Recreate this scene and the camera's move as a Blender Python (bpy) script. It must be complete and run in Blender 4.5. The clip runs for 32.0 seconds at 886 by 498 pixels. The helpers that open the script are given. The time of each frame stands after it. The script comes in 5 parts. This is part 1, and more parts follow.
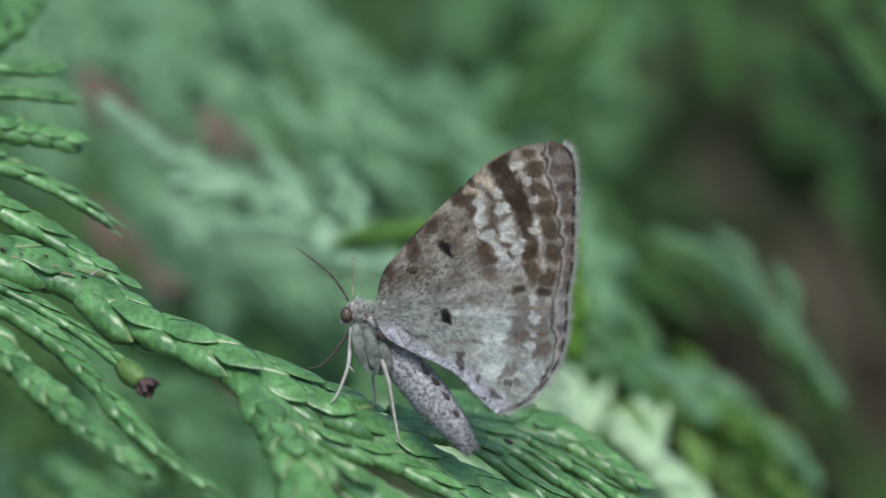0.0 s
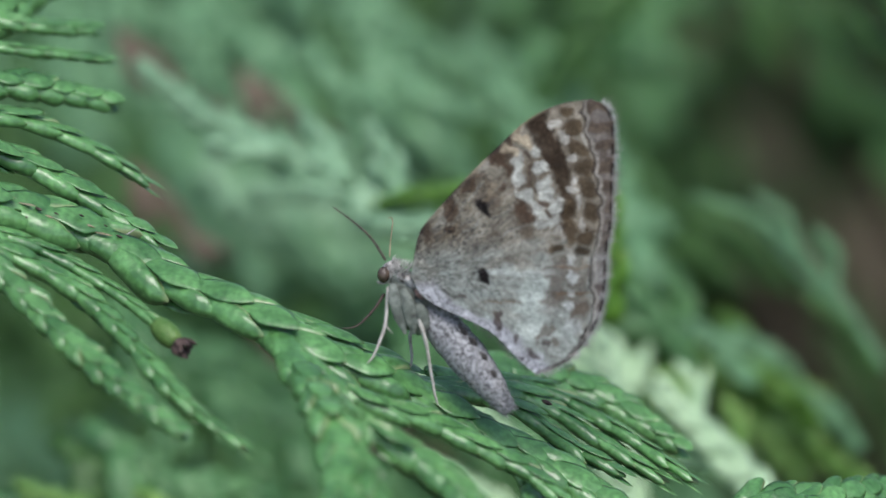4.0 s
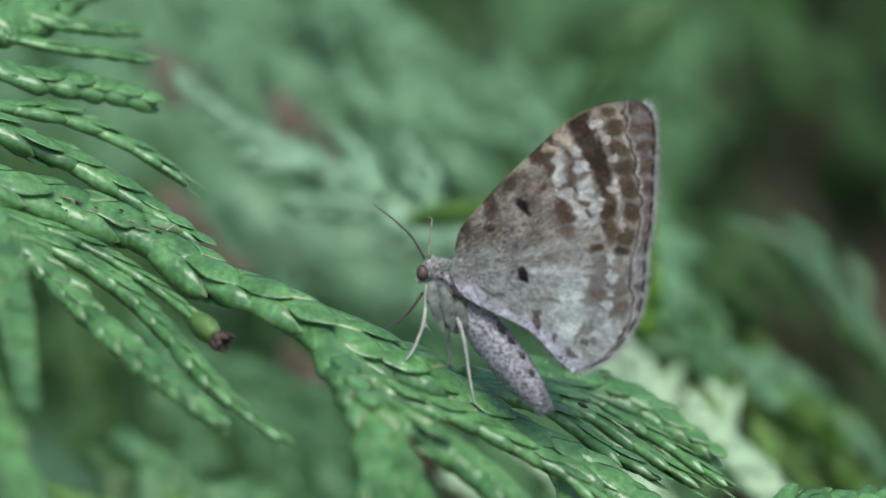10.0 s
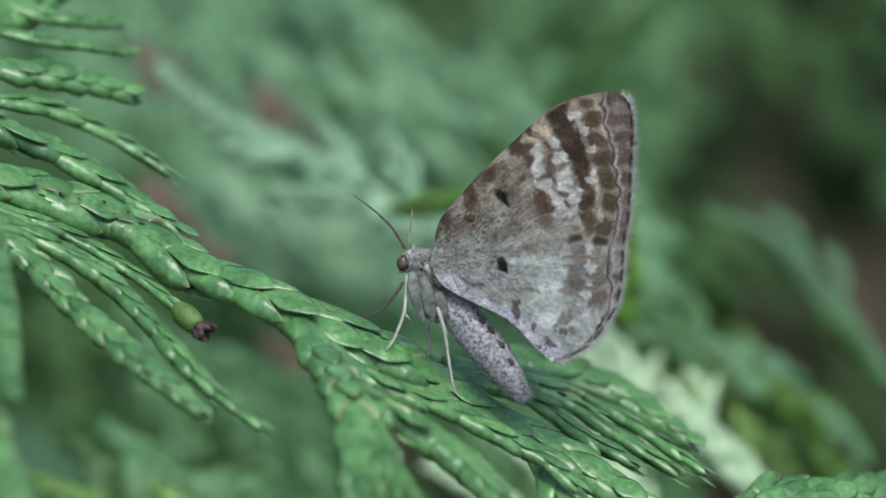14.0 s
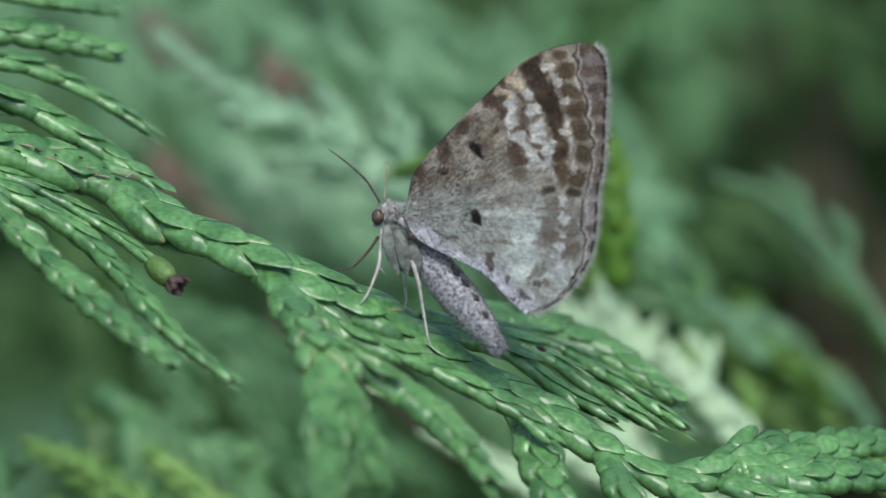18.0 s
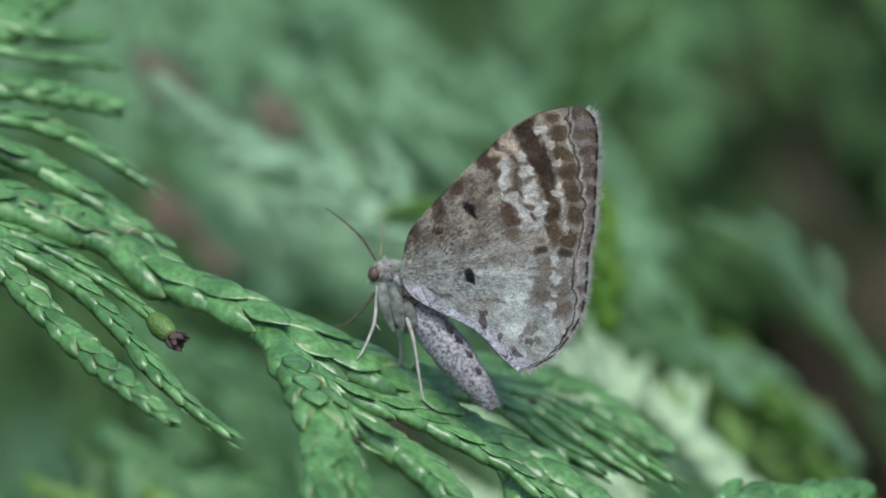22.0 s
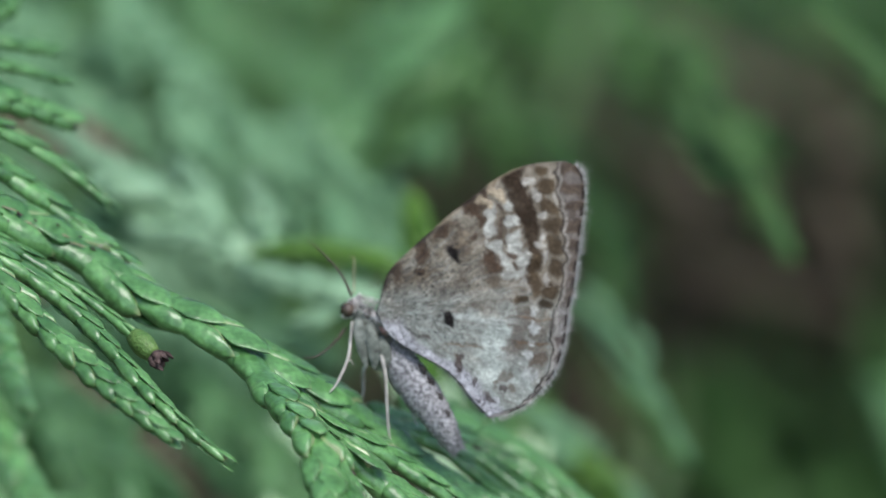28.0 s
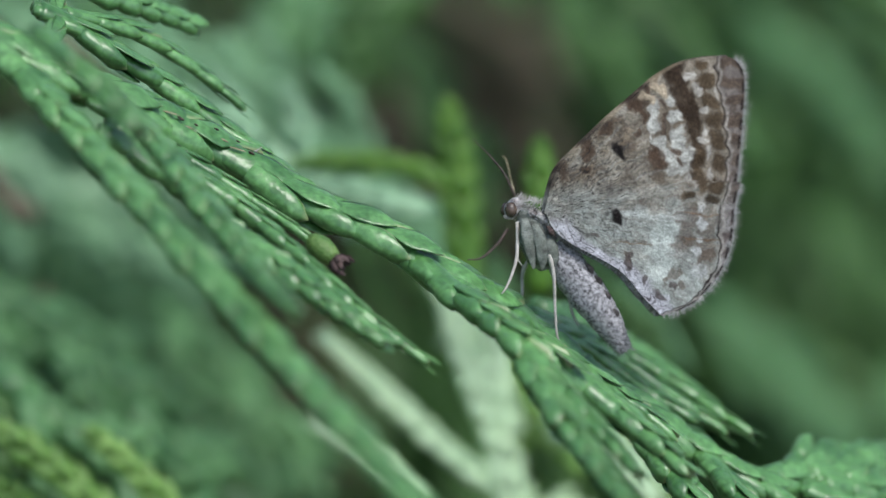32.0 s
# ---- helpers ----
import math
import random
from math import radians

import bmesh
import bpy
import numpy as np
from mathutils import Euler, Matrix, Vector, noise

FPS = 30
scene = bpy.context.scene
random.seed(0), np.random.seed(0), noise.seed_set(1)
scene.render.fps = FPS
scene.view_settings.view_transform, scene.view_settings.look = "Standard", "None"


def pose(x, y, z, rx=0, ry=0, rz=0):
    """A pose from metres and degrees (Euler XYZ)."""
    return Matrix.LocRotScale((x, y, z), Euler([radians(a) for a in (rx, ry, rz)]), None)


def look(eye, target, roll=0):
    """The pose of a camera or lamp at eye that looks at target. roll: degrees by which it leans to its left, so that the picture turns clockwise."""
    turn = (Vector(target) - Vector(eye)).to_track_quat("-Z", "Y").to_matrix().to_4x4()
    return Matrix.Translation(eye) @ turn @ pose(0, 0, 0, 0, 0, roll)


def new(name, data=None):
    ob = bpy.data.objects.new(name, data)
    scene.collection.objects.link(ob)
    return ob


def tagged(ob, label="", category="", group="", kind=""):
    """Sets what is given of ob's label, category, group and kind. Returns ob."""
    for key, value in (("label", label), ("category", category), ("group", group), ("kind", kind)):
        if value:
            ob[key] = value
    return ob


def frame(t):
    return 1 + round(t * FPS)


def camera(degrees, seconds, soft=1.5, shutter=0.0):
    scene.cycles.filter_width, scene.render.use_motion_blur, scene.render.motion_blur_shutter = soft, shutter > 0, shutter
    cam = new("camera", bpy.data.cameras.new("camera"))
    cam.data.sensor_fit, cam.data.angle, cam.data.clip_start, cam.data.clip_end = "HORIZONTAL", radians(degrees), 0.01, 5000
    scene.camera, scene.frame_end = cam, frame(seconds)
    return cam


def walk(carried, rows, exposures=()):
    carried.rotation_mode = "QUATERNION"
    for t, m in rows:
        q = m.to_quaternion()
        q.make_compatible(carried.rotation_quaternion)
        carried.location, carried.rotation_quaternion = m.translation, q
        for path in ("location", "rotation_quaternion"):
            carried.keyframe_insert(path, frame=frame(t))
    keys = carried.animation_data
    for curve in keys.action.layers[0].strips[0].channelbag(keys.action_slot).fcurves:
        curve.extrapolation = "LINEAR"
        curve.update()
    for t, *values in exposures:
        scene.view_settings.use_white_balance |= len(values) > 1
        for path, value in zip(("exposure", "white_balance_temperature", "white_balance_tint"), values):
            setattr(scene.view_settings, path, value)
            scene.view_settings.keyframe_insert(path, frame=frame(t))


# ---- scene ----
cam = camera(11.56, 32.0, soft=1.5)
# thin zone of sharpness, as of a long close-up lens
cam.data.dof.use_dof = True
cam.data.dof.focus_distance = 0.2552
cam.data.dof.aperture_fstop = 22.0

PATH = [
    (0.0, -0.00075, -0.23910, 1.07887, 72.277, -0.236, -0.616),
    (0.5, -0.00082, -0.23864, 1.07893, 72.322, -0.134, -0.569),
    (1.0, -0.00030, -0.23863, 1.07870, 72.262, -0.101, -0.592),
    (1.5, -0.00038, -0.23882, 1.07865, 72.282, 0.053, -0.515),
    (2.0, 0.00172, -0.23913, 1.07882, 72.225, -0.034, -0.422),
    (2.5, 0.00210, -0.23820, 1.07776, 72.167, 0.044, -0.260),
    (3.0, 0.00090, -0.23811, 1.07754, 72.037, 0.130, -0.224),
    (3.5, 0.00135, -0.23746, 1.07693, 72.040, 0.208, -0.122),
    (4.0, 0.00000, -0.23776, 1.07725, 72.000, 0.000, 0.000),
    (4.5, -0.00074, -0.23817, 1.07798, 71.915, 0.137, -0.061),
    (6.5, -0.00203, -0.23935, 1.07072, 73.392, -0.658, -0.136),
    (7.0, -0.00239, -0.24081, 1.07152, 73.502, -0.576, -0.016),
    (7.5, -0.00241, -0.23951, 1.07087, 73.435, -0.661, 0.114),
    (8.0, -0.00277, -0.24073, 1.07137, 73.523, -0.584, 0.252),
    (8.5, -0.00190, -0.24006, 1.07131, 73.423, -0.808, -0.056),
    (9.0, -0.00211, -0.24010, 1.07129, 73.446, -0.819, 0.037),
    (9.5, -0.00208, -0.23933, 1.07087, 73.429, -0.831, 0.011),
    (10.0, -0.00253, -0.23986, 1.07117, 73.441, -0.859, 0.192),
    (10.5, -0.00288, -0.24104, 1.07160, 73.477, -0.815, 0.285),
    (11.0, -0.00285, -0.24032, 1.07121, 73.486, -0.766, 0.303),
    (11.5, -0.00290, -0.24001, 1.07110, 73.452, -0.843, 0.259),
    (12.0, -0.00219, -0.24028, 1.07128, 73.421, -1.167, 0.220),
    (12.5, -0.00235, -0.24080, 1.07135, 73.390, -1.045, 0.260),
    (13.0, -0.00205, -0.24052, 1.07130, 73.290, -1.136, 0.147),
    (13.5, -0.00215, -0.24173, 1.07160, 73.319, -0.966, 0.088),
    (15.5, -0.00195, -0.24219, 1.07319, 72.889, -0.358, -0.023),
    (16.0, 0.00173, -0.24196, 1.07186, 73.021, -0.188, 0.459),
    (16.5, 0.00383, -0.24233, 1.07189, 73.057, -0.229, 0.925),
    (17.0, 0.00896, -0.24375, 1.07035, 73.357, 0.055, 1.538),
    (17.5, 0.00721, -0.24106, 1.06943, 73.256, 0.171, 1.265),
    (18.0, 0.00677, -0.24249, 1.06806, 73.562, -0.062, 1.525),
    (18.5, 0.00920, -0.24314, 1.07148, 73.092, 0.202, 1.674),
    (19.0, 0.00778, -0.24422, 1.07418, 72.766, 0.251, 1.558),
    (19.5, 0.00675, -0.24605, 1.07624, 72.687, 0.122, 1.548),
    (20.0, 0.00451, -0.24554, 1.07566, 72.890, 0.024, 1.296),
    (20.5, 0.00467, -0.24387, 1.07429, 73.011, -0.012, 1.344),
    (21.0, 0.00322, -0.24569, 1.07503, 73.041, -0.084, 1.084),
    (21.5, 0.00275, -0.24658, 1.07478, 73.145, -0.404, 1.103),
    (22.0, 0.00607, -0.24645, 1.07550, 72.979, -0.428, 1.377),
    (22.5, 0.01043, -0.24700, 1.07555, 73.054, -0.309, 1.912),
    (23.0, 0.01453, -0.24561, 1.07358, 73.234, 0.085, 2.342),
    (23.5, 0.01380, -0.24534, 1.07354, 73.210, 0.026, 2.040),
    (24.0, 0.01022, -0.24577, 1.07657, 72.682, -0.278, 1.527),
    (24.5, 0.00933, -0.24482, 1.07767, 72.423, -0.582, 1.362),
    (25.0, 0.00472, -0.24376, 1.07816, 72.371, -1.298, 0.818),
    (25.5, 0.00060, -0.24269, 1.07631, 72.768, -2.155, 0.355),
    (27.5, -0.03334, -0.24629, 1.07011, 74.735, -6.796, -5.656),
    (28.0, -0.03992, -0.24789, 1.07063, 74.726, -7.941, -7.334),
    (28.5, -0.04791, -0.24777, 1.06804, 74.914, -8.816, -8.927),
    (29.0, -0.05972, -0.24920, 1.06701, 75.231, -9.430, -10.872),
    (29.5, -0.06700, -0.24862, 1.06609, 75.382, -10.232, -12.278),
    (30.0, -0.07182, -0.24841, 1.06680, 75.422, -10.152, -13.576),
    (30.5, -0.07088, -0.24603, 1.06280, 75.748, -9.766, -14.041),
    (31.0, -0.08030, -0.24178, 1.06193, 75.606, -9.462, -15.771),
    (31.5, -0.08547, -0.23866, 1.05955, 75.601, -9.228, -16.107),
    (32.0, -0.08770, -0.23448, 1.05871, 75.541, -9.006, -16.538),
]
walk(cam, [(r[0], pose(*r[1:])) for r in PATH], exposures=[(0.0, 0.73), (5.0, 0.73), (20.0, 0.74), (26.0, 0.72), (29.0, 0.97), (31.0, 1.0), (32.0, 0.84)])

# ---- light: an overcast sky over a shaded hedge ----
world = bpy.data.worlds.new("overcast")
scene.world = world
world.use_nodes = True
wn = world.node_tree
sky = wn.nodes.new("ShaderNodeTexSky")
sky.sky_type = "NISHITA"
sky.sun_disc = False
sky.sun_elevation, sky.sun_rotation = radians(64), radians(161)
sky.air_density, sky.dust_density, sky.ozone_density = 1.0, 1.6, 0.8
wn.links.new(sky.outputs[0], wn.nodes["Background"].inputs[0])
wn.nodes["Background"].inputs[1].default_value = 0.11
sun = new("sun", bpy.data.lights.new("sun", "SUN"))
sun.data.energy, sun.data.angle, sun.data.color = 1.5, radians(34), (1.0, 0.98, 0.94)
sun.matrix_world = look((0.35, -1.0, 3.2), (0, 0, 1.0))

# ---- frame of the spray: millimetres round the moth, tilted 18 degrees ----
W = pose(0, 0, 1.0, -18, 0, 0)
MM = 0.001


def vec(x, y, z):
    return Vector((x, y, z))


# ---- materials ----
def material(name, rough=0.5, spec=0.5):
    m = bpy.data.materials.new(name)
    m.use_nodes = True
    b = m.node_tree.nodes["Principled BSDF"]
    b.inputs["Roughness"].default_value = rough
    b.inputs["Specular IOR Level"].default_value = spec
    return m, m.node_tree, b


def node(tree, kind, **ins):
    n = tree.nodes.new(kind)
    for k, v in ins.items():
        n.inputs[k.replace("_", " ")].default_value = v
    return n


def ramp(tree, source, stops):
    r = tree.nodes.new("ShaderNodeValToRGB")
    while len(r.color_ramp.elements) < len(stops):
        r.color_ramp.elements.new(0.5)
    for e, (p, c) in zip(r.color_ramp.elements, stops):
        e.position, e.color = p, (*c, 1)
    tree.links.new(source, r.inputs[0])
    return r.outputs[0]


def mix(tree, fac, a, b, mode="MIX"):
    n = tree.nodes.new("ShaderNodeMix")
    n.data_type, n.blend_type = "RGBA", mode
    for sock, val in ((n.inputs[0], fac), (n.inputs[6], a), (n.inputs[7], b)):
        if hasattr(val, "is_output"):
            tree.links.new(val, sock)
        elif isinstance(val, (int, float)):
            sock.default_value = val
        else:
            sock.default_value = (*val, 1)
    return n.outputs[2]


def bump(tree, bsdf, source, strength, distance):
    n = tree.nodes.new("ShaderNodeBump")
    n.inputs["Strength"].default_value, n.inputs["Distance"].default_value = strength, distance
    tree.links.new(source, n.inputs["Height"])
    tree.links.new(n.outputs[0], bsdf.inputs["Normal"])


def leaf_material(name, dark, light, margin, rough=0.42, per_object=True, spec=0.42):
    """Waxy scale leaf: mottled green, paler and browner at the margin and the tip."""
    m, t, b = material(name, rough, spec)
    geo = t.nodes.new("ShaderNodeNewGeometry")
    n1 = node(t, "ShaderNodeTexNoise", Scale=420.0, Detail=3.0)
    n2 = node(t, "ShaderNodeTexNoise", Scale=2600.0, Detail=4.0)
    for n in (n1, n2):
        t.links.new(geo.outputs["Position"], n.inputs["Vector"])
    rnd = t.nodes.new("ShaderNodeObjectInfo").outputs["Random"] if per_object else geo.outputs["Random Per Island"]
    add = t.nodes.new("ShaderNodeMath")
    add.operation = "MULTIPLY_ADD"
    t.links.new(rnd, add.inputs[0])
    add.inputs[1].default_value = 0.2
    t.links.new(n1.outputs[0], add.inputs[2])
    col = ramp(t, add.outputs[0], [(0.34, dark), (0.8, light)])
    fine = ramp(t, n2.outputs[0], [(0.35, (0.6, 0.64, 0.6)), (0.7, (1.3, 1.26, 1.3))])
    col = mix(t, 0.9, col, fine, "MULTIPLY")
    at = t.nodes.new("ShaderNodeAttribute")
    at.attribute_name = "edge"
    e = ramp(t, at.outputs["Fac"], [(0.5, (0, 0, 0)), (0.95, (1, 1, 1))])
    col = mix(t, e, col, margin)
    t.links.new(col, b.inputs["Base Color"])
    b.inputs["Subsurface Weight"].default_value = 0.0
    n3 = node(t, "ShaderNodeTexNoise", Scale=900.0, Detail=2.0)
    t.links.new(geo.outputs["Position"], n3.inputs["Vector"])
    bump(t, b, n3.outputs[0], 0.55, 0.00028)
    return m


LEAF = leaf_material("cedar_leaf", (0.043, 0.142, 0.038), (0.142, 0.34, 0.108), (0.28, 0.36, 0.17), 0.31, True, 0.75)
LEAF_J = leaf_material("cedar_leaf_joined", (0.043, 0.142, 0.038), (0.142, 0.34, 0.108), (0.28, 0.36, 0.17), 0.31, False, 0.75)
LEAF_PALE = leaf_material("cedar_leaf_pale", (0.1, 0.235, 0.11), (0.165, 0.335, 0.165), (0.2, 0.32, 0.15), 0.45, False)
LEAF_MID = leaf_material("cedar_leaf_mid", (0.044, 0.138, 0.046), (0.131, 0.296, 0.11), (0.194, 0.286, 0.12), 0.4, False)
# paler, bluer green with little contrast between its two tones
LEAF_PALE_BLUE = leaf_material("cedar_leaf_pale_blue", (0.18, 0.335, 0.19), (0.25, 0.44, 0.255), (0.28, 0.42, 0.24), 0.45, False)
# pale waxy undersides, with strong sky light painted into the base colour
LEAF_SKYLIT = leaf_material("cedar_leaf_skylit", (0.44, 0.65, 0.385), (0.56, 0.76, 0.475), (0.5, 0.68, 0.38), 0.5, False)
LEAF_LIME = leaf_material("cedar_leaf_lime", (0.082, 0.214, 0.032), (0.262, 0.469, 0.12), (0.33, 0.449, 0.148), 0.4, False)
LEAF_YELLOW = leaf_material("cedar_leaf_yellowing", (0.044, 0.133, 0.011), (0.112, 0.255, 0.028), (0.194, 0.286, 0.056), 0.4, False)
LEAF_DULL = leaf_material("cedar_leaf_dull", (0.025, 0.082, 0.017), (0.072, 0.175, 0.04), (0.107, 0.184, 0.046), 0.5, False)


def noise_material(name, stops, scale, rough=0.7, relief=0.0002, spec=0.3, strength=0.5):
    m, t, b = material(name, rough, spec)
    geo = t.nodes.new("ShaderNodeNewGeometry")
    n1 = node(t, "ShaderNodeTexNoise", Scale=scale, Detail=6.0, Roughness=0.65)
    n2 = node(t, "ShaderNodeTexNoise", Scale=scale * 7, Detail=3.0)
    for n in (n1, n2):
        t.links.new(geo.outputs["Position"], n.inputs["Vector"])
    col = ramp(t, n1.outputs[0], stops)
    fine = ramp(t, n2.outputs[0], [(0.3, (0.7, 0.7, 0.7)), (0.7, (1.25, 1.25, 1.25))])
    t.links.new(mix(t, 0.7, col, fine, "MULTIPLY"), b.inputs["Base Color"])
    bump(t, b, n2.outputs[0], strength, relief)
    return m


# brown dead foliage, its dark tone also painting the shade inside the hedge
SHADED_DEAD = noise_material("shaded_dead_foliage", [(0.3, (0.045, 0.038, 0.026)), (0.7, (0.11, 0.092, 0.062))], 60, 0.9)
BARK = noise_material("twig_bark", [(0.3, (0.035, 0.024, 0.02)), (0.7, (0.1, 0.065, 0.05))], 300, 0.8)
RUST = noise_material("dead_foliage", [(0.3, (0.1, 0.075, 0.05)), (0.7, (0.18, 0.135, 0.1))], 200, 0.8)
SOIL = noise_material("soil", [(0.3, (0.03, 0.022, 0.015)), (0.7, (0.1, 0.075, 0.05))], 12, 0.95, 0.01)
BUD = noise_material("bud_green", [(0.3, (0.06, 0.16, 0.035)), (0.7, (0.17, 0.27, 0.08))], 900, 0.35)
CAP = noise_material("bud_cap_brown", [(0.35, (0.02, 0.014, 0.014)), (0.65, (0.16, 0.11, 0.1))], 2500, 0.85)
BODY = noise_material("grey_scales", [(0.35, (0.05, 0.047, 0.05)), (0.45, (0.22, 0.218, 0.225)), (0.62, (0.52, 0.515, 0.53))], 4800, 0.75, 0.00015)
THORAX = noise_material("thorax_scales", [(0.32, (0.07, 0.076, 0.066)), (0.5, (0.155, 0.175, 0.15)), (0.7, (0.29, 0.31, 0.275))], 1500, 0.8, 0.00015)
FLANK = noise_material("flank_scales", [(0.32, (0.05, 0.052, 0.046)), (0.5, (0.15, 0.165, 0.14)), (0.7, (0.36, 0.38, 0.34))], 1300, 0.8, 0.00015)
LEG = noise_material("pale_leg", [(0.3, (0.36, 0.33, 0.29)), (0.7, (0.66, 0.63, 0.58))], 1500, 0.6)
DRY = noise_material("dry_sheath", [(0.3, (0.14, 0.12, 0.06)), (0.7, (0.4, 0.36, 0.24))], 1400, 0.8)
FEELER = noise_material("antenna_brown", [(0.3, (0.045, 0.034, 0.03)), (0.7, (0.15, 0.115, 0.098))], 3000, 0.6)
EYE = noise_material("eye_brown", [(0.38, (0.03, 0.02, 0.015)), (0.62, (0.13, 0.092, 0.068))], 1700, 0.25, 0.00004, 0.6)
COLLAR = noise_material("collar_scales", [(0.36, (0.09, 0.075, 0.068)), (0.47, (0.45, 0.42, 0.4)), (0.66, (0.78, 0.76, 0.73))], 2200, 0.8, 0.00015)
TUFT = noise_material("dark_tuft_scales", [(0.35, (0.02, 0.018, 0.018)), (0.65, (0.1, 0.09, 0.085))], 2500, 0.85)
FRINGE = noise_material("wing_fringe", [(0.3, (0.34, 0.33, 0.31)), (0.7, (0.72, 0.72, 0.69))], 1500, 0.85)


def wing_material():
    m, t, b = material("wing_scales", 0.85, 0.06)
    at = t.nodes.new("ShaderNodeAttribute")
    at.attribute_name = "wing_colour"
    geo = t.nodes.new("ShaderNodeNewGeometry")
    n1 = node(t, "ShaderNodeTexNoise", Scale=9000.0, Detail=3.0)
    t.links.new(geo.outputs["Position"], n1.inputs["Vector"])
    fine = ramp(t, n1.outputs[0], [(0.3, (0.68, 0.68, 0.68)), (0.7, (1.28, 1.28, 1.28))])
    t.links.new(mix(t, 0.8, at.outputs["Color"], fine, "MULTIPLY"), b.inputs["Base Color"])
    bump(t, b, n1.outputs[0], 0.4, 0.00006)
    return m


WING = wing_material()


# ---- mesh helpers ----
def mesh(name, verts, faces, mat, smooth=True, edge=None):
    me = bpy.data.meshes.new(name)
    me.from_pydata([tuple(v) for v in verts], [], [tuple(f) for f in faces])
    me.materials.append(mat)
    if smooth:
        me.polygons.foreach_set("use_smooth", [True] * len(me.polygons))
    if edge is not None:
        a = me.attributes.new("edge", "FLOAT", "POINT")
        a.data.foreach_set("value", list(edge))
    me.update()
    return me


def part(name, me, parent, label="", m=None):
    ob = new(name, me)
    ob.parent = parent
    if m is not None:
        ob.matrix_basis = m
    return tagged(ob, label) if label else ob


def loft(rings, closed=True):
    """Skin over rings of equally many points, ends capped."""
    n = len(rings[0])
    verts = [p for r in rings for p in r]
    faces = [(i * n + k, i * n + (k + 1) % n, (i + 1) * n + (k + 1) % n, (i + 1) * n + k)
             for i in range(len(rings) - 1) for k in range(n if closed else n - 1)]
    if closed:
        faces += [tuple(range(n - 1, -1, -1)), tuple((len(rings) - 1) * n + k for k in range(n))]
    return verts, faces


def smooth_path(points, steps):
    """Catmull-Rom curve through points (vectors), in equal steps of the parameter."""
    p = [2 * points[0] - points[1], *points, 2 * points[-1] - points[-2]]
    out = []
    for k in range(steps + 1):
        s = k / steps * (len(points) - 1)
        i = min(int(s), len(points) - 2)
        t = s - i
        a, b, c, d = p[i:i + 4]
        out.append(0.5 * (2 * b + (c - a) * t + (2 * a - 5 * b + 4 * c - d) * t * t + (3 * b - a - 3 * c + d) * t ** 3))
    return out


def tube(path, radii, sides=8, up=Vector((0, 0, 1)), flat=1.0):
    """A tube along path; flat below 1 presses it along up."""
    rings = []
    for i, p in enumerate(path):
        t = (path[min(i + 1, len(path) - 1)] - path[max(i - 1, 0)]).normalized()
        side = t.cross(up).normalized()
        nrm = side.cross(t)
        r = radii[i] if hasattr(radii, "__len__") else radii
        rings.append([p + r * (math.cos(a) * side + flat * math.sin(a) * nrm) for a in (2 * math.pi * k / sides for k in range(sides))])
    return loft(rings)


def join(pieces):
    verts, faces, edge = [], [], []
    for piece in pieces:
        v, f = piece[0], piece[1]
        o = len(verts)
        verts += list(v)
        faces += [tuple(i + o for i in q) for q in f]
        edge += list(piece[2]) if len(piece) > 2 else [0.0] * len(v)
    return verts, faces, edge


# ---- cedar spray ----
def face_shape(rows, tops):
    """The leaf on the face of a shoot, 1 long, 1 wide: a low rhombic shield with a sharp tip and a thin dry margin."""
    rings, edge = [], []
    for i in range(rows):
        s = i / (rows - 1)
        h = 0.5 * min(1.0, 0.45 + 1.2 * s) * max(0.0, 1 - max(0.0, (s - 0.42) / 0.58) ** 2.2) ** 0.8 + 0.01
        ring = []
        for k in range(tops):
            c = 1 - 2 * k / (tops - 1)
            ring.append(Vector((s, c * h, 0.55 * h * (1 - abs(c) ** 2) + 0.03 * s - 0.1 * s ** 4 - 0.2 * (1 - s) ** 3)))
            edge.append(max((0.6 if abs(c) > 0.95 else 0.0) * min(1.0, 0.2 + 1.1 * s), 0.8 * s ** 14))
        ring.append(Vector((s, 0, -0.25)))
        edge.append(0.0)
        rings.append(ring)
    return (*loft(rings), edge)


def side_shape(rows, sides):
    """The boat-shaped leaf folded round one edge of a shoot: 1 long, reaching 1 outwards, its tip drawn in to a point."""
    rings, edge = [], []
    for i in range(rows):
        s = i / (rows - 1)
        out = 0.66 + 0.36 * math.sin(math.pi * min(1.0, 0.1 + 0.66 * s)) - 0.3 * max(0.0, (s - 0.62) / 0.38) ** 2
        inner = -0.2 + (out + 0.16) * max(0.0, (s - 0.2) / 0.8) ** 2.6
        mid, half = (out + inner) / 2, max(0.03, (out - inner) / 2)
        thick = (0.72 + 0.35 * s) * max(0.0, 1 - s ** 5) ** 0.6 + 0.05
        ring = []
        for k in range(sides):
            a = 2 * math.pi * (k + 0.5) / sides
            c = math.cos(a)
            ring.append(Vector((s, mid + half * c, 0.5 * min(1.0, thick) * math.sin(a) * (1 - 0.25 * max(0.0, c)))))
            edge.append(max(min(1.0, 0.6 + 0.5 * s) if c < -0.55 and s > 0.3 else 0.0, 0.95 * s ** 9))
        rings.append(ring)
    return (*loft(rings), edge)


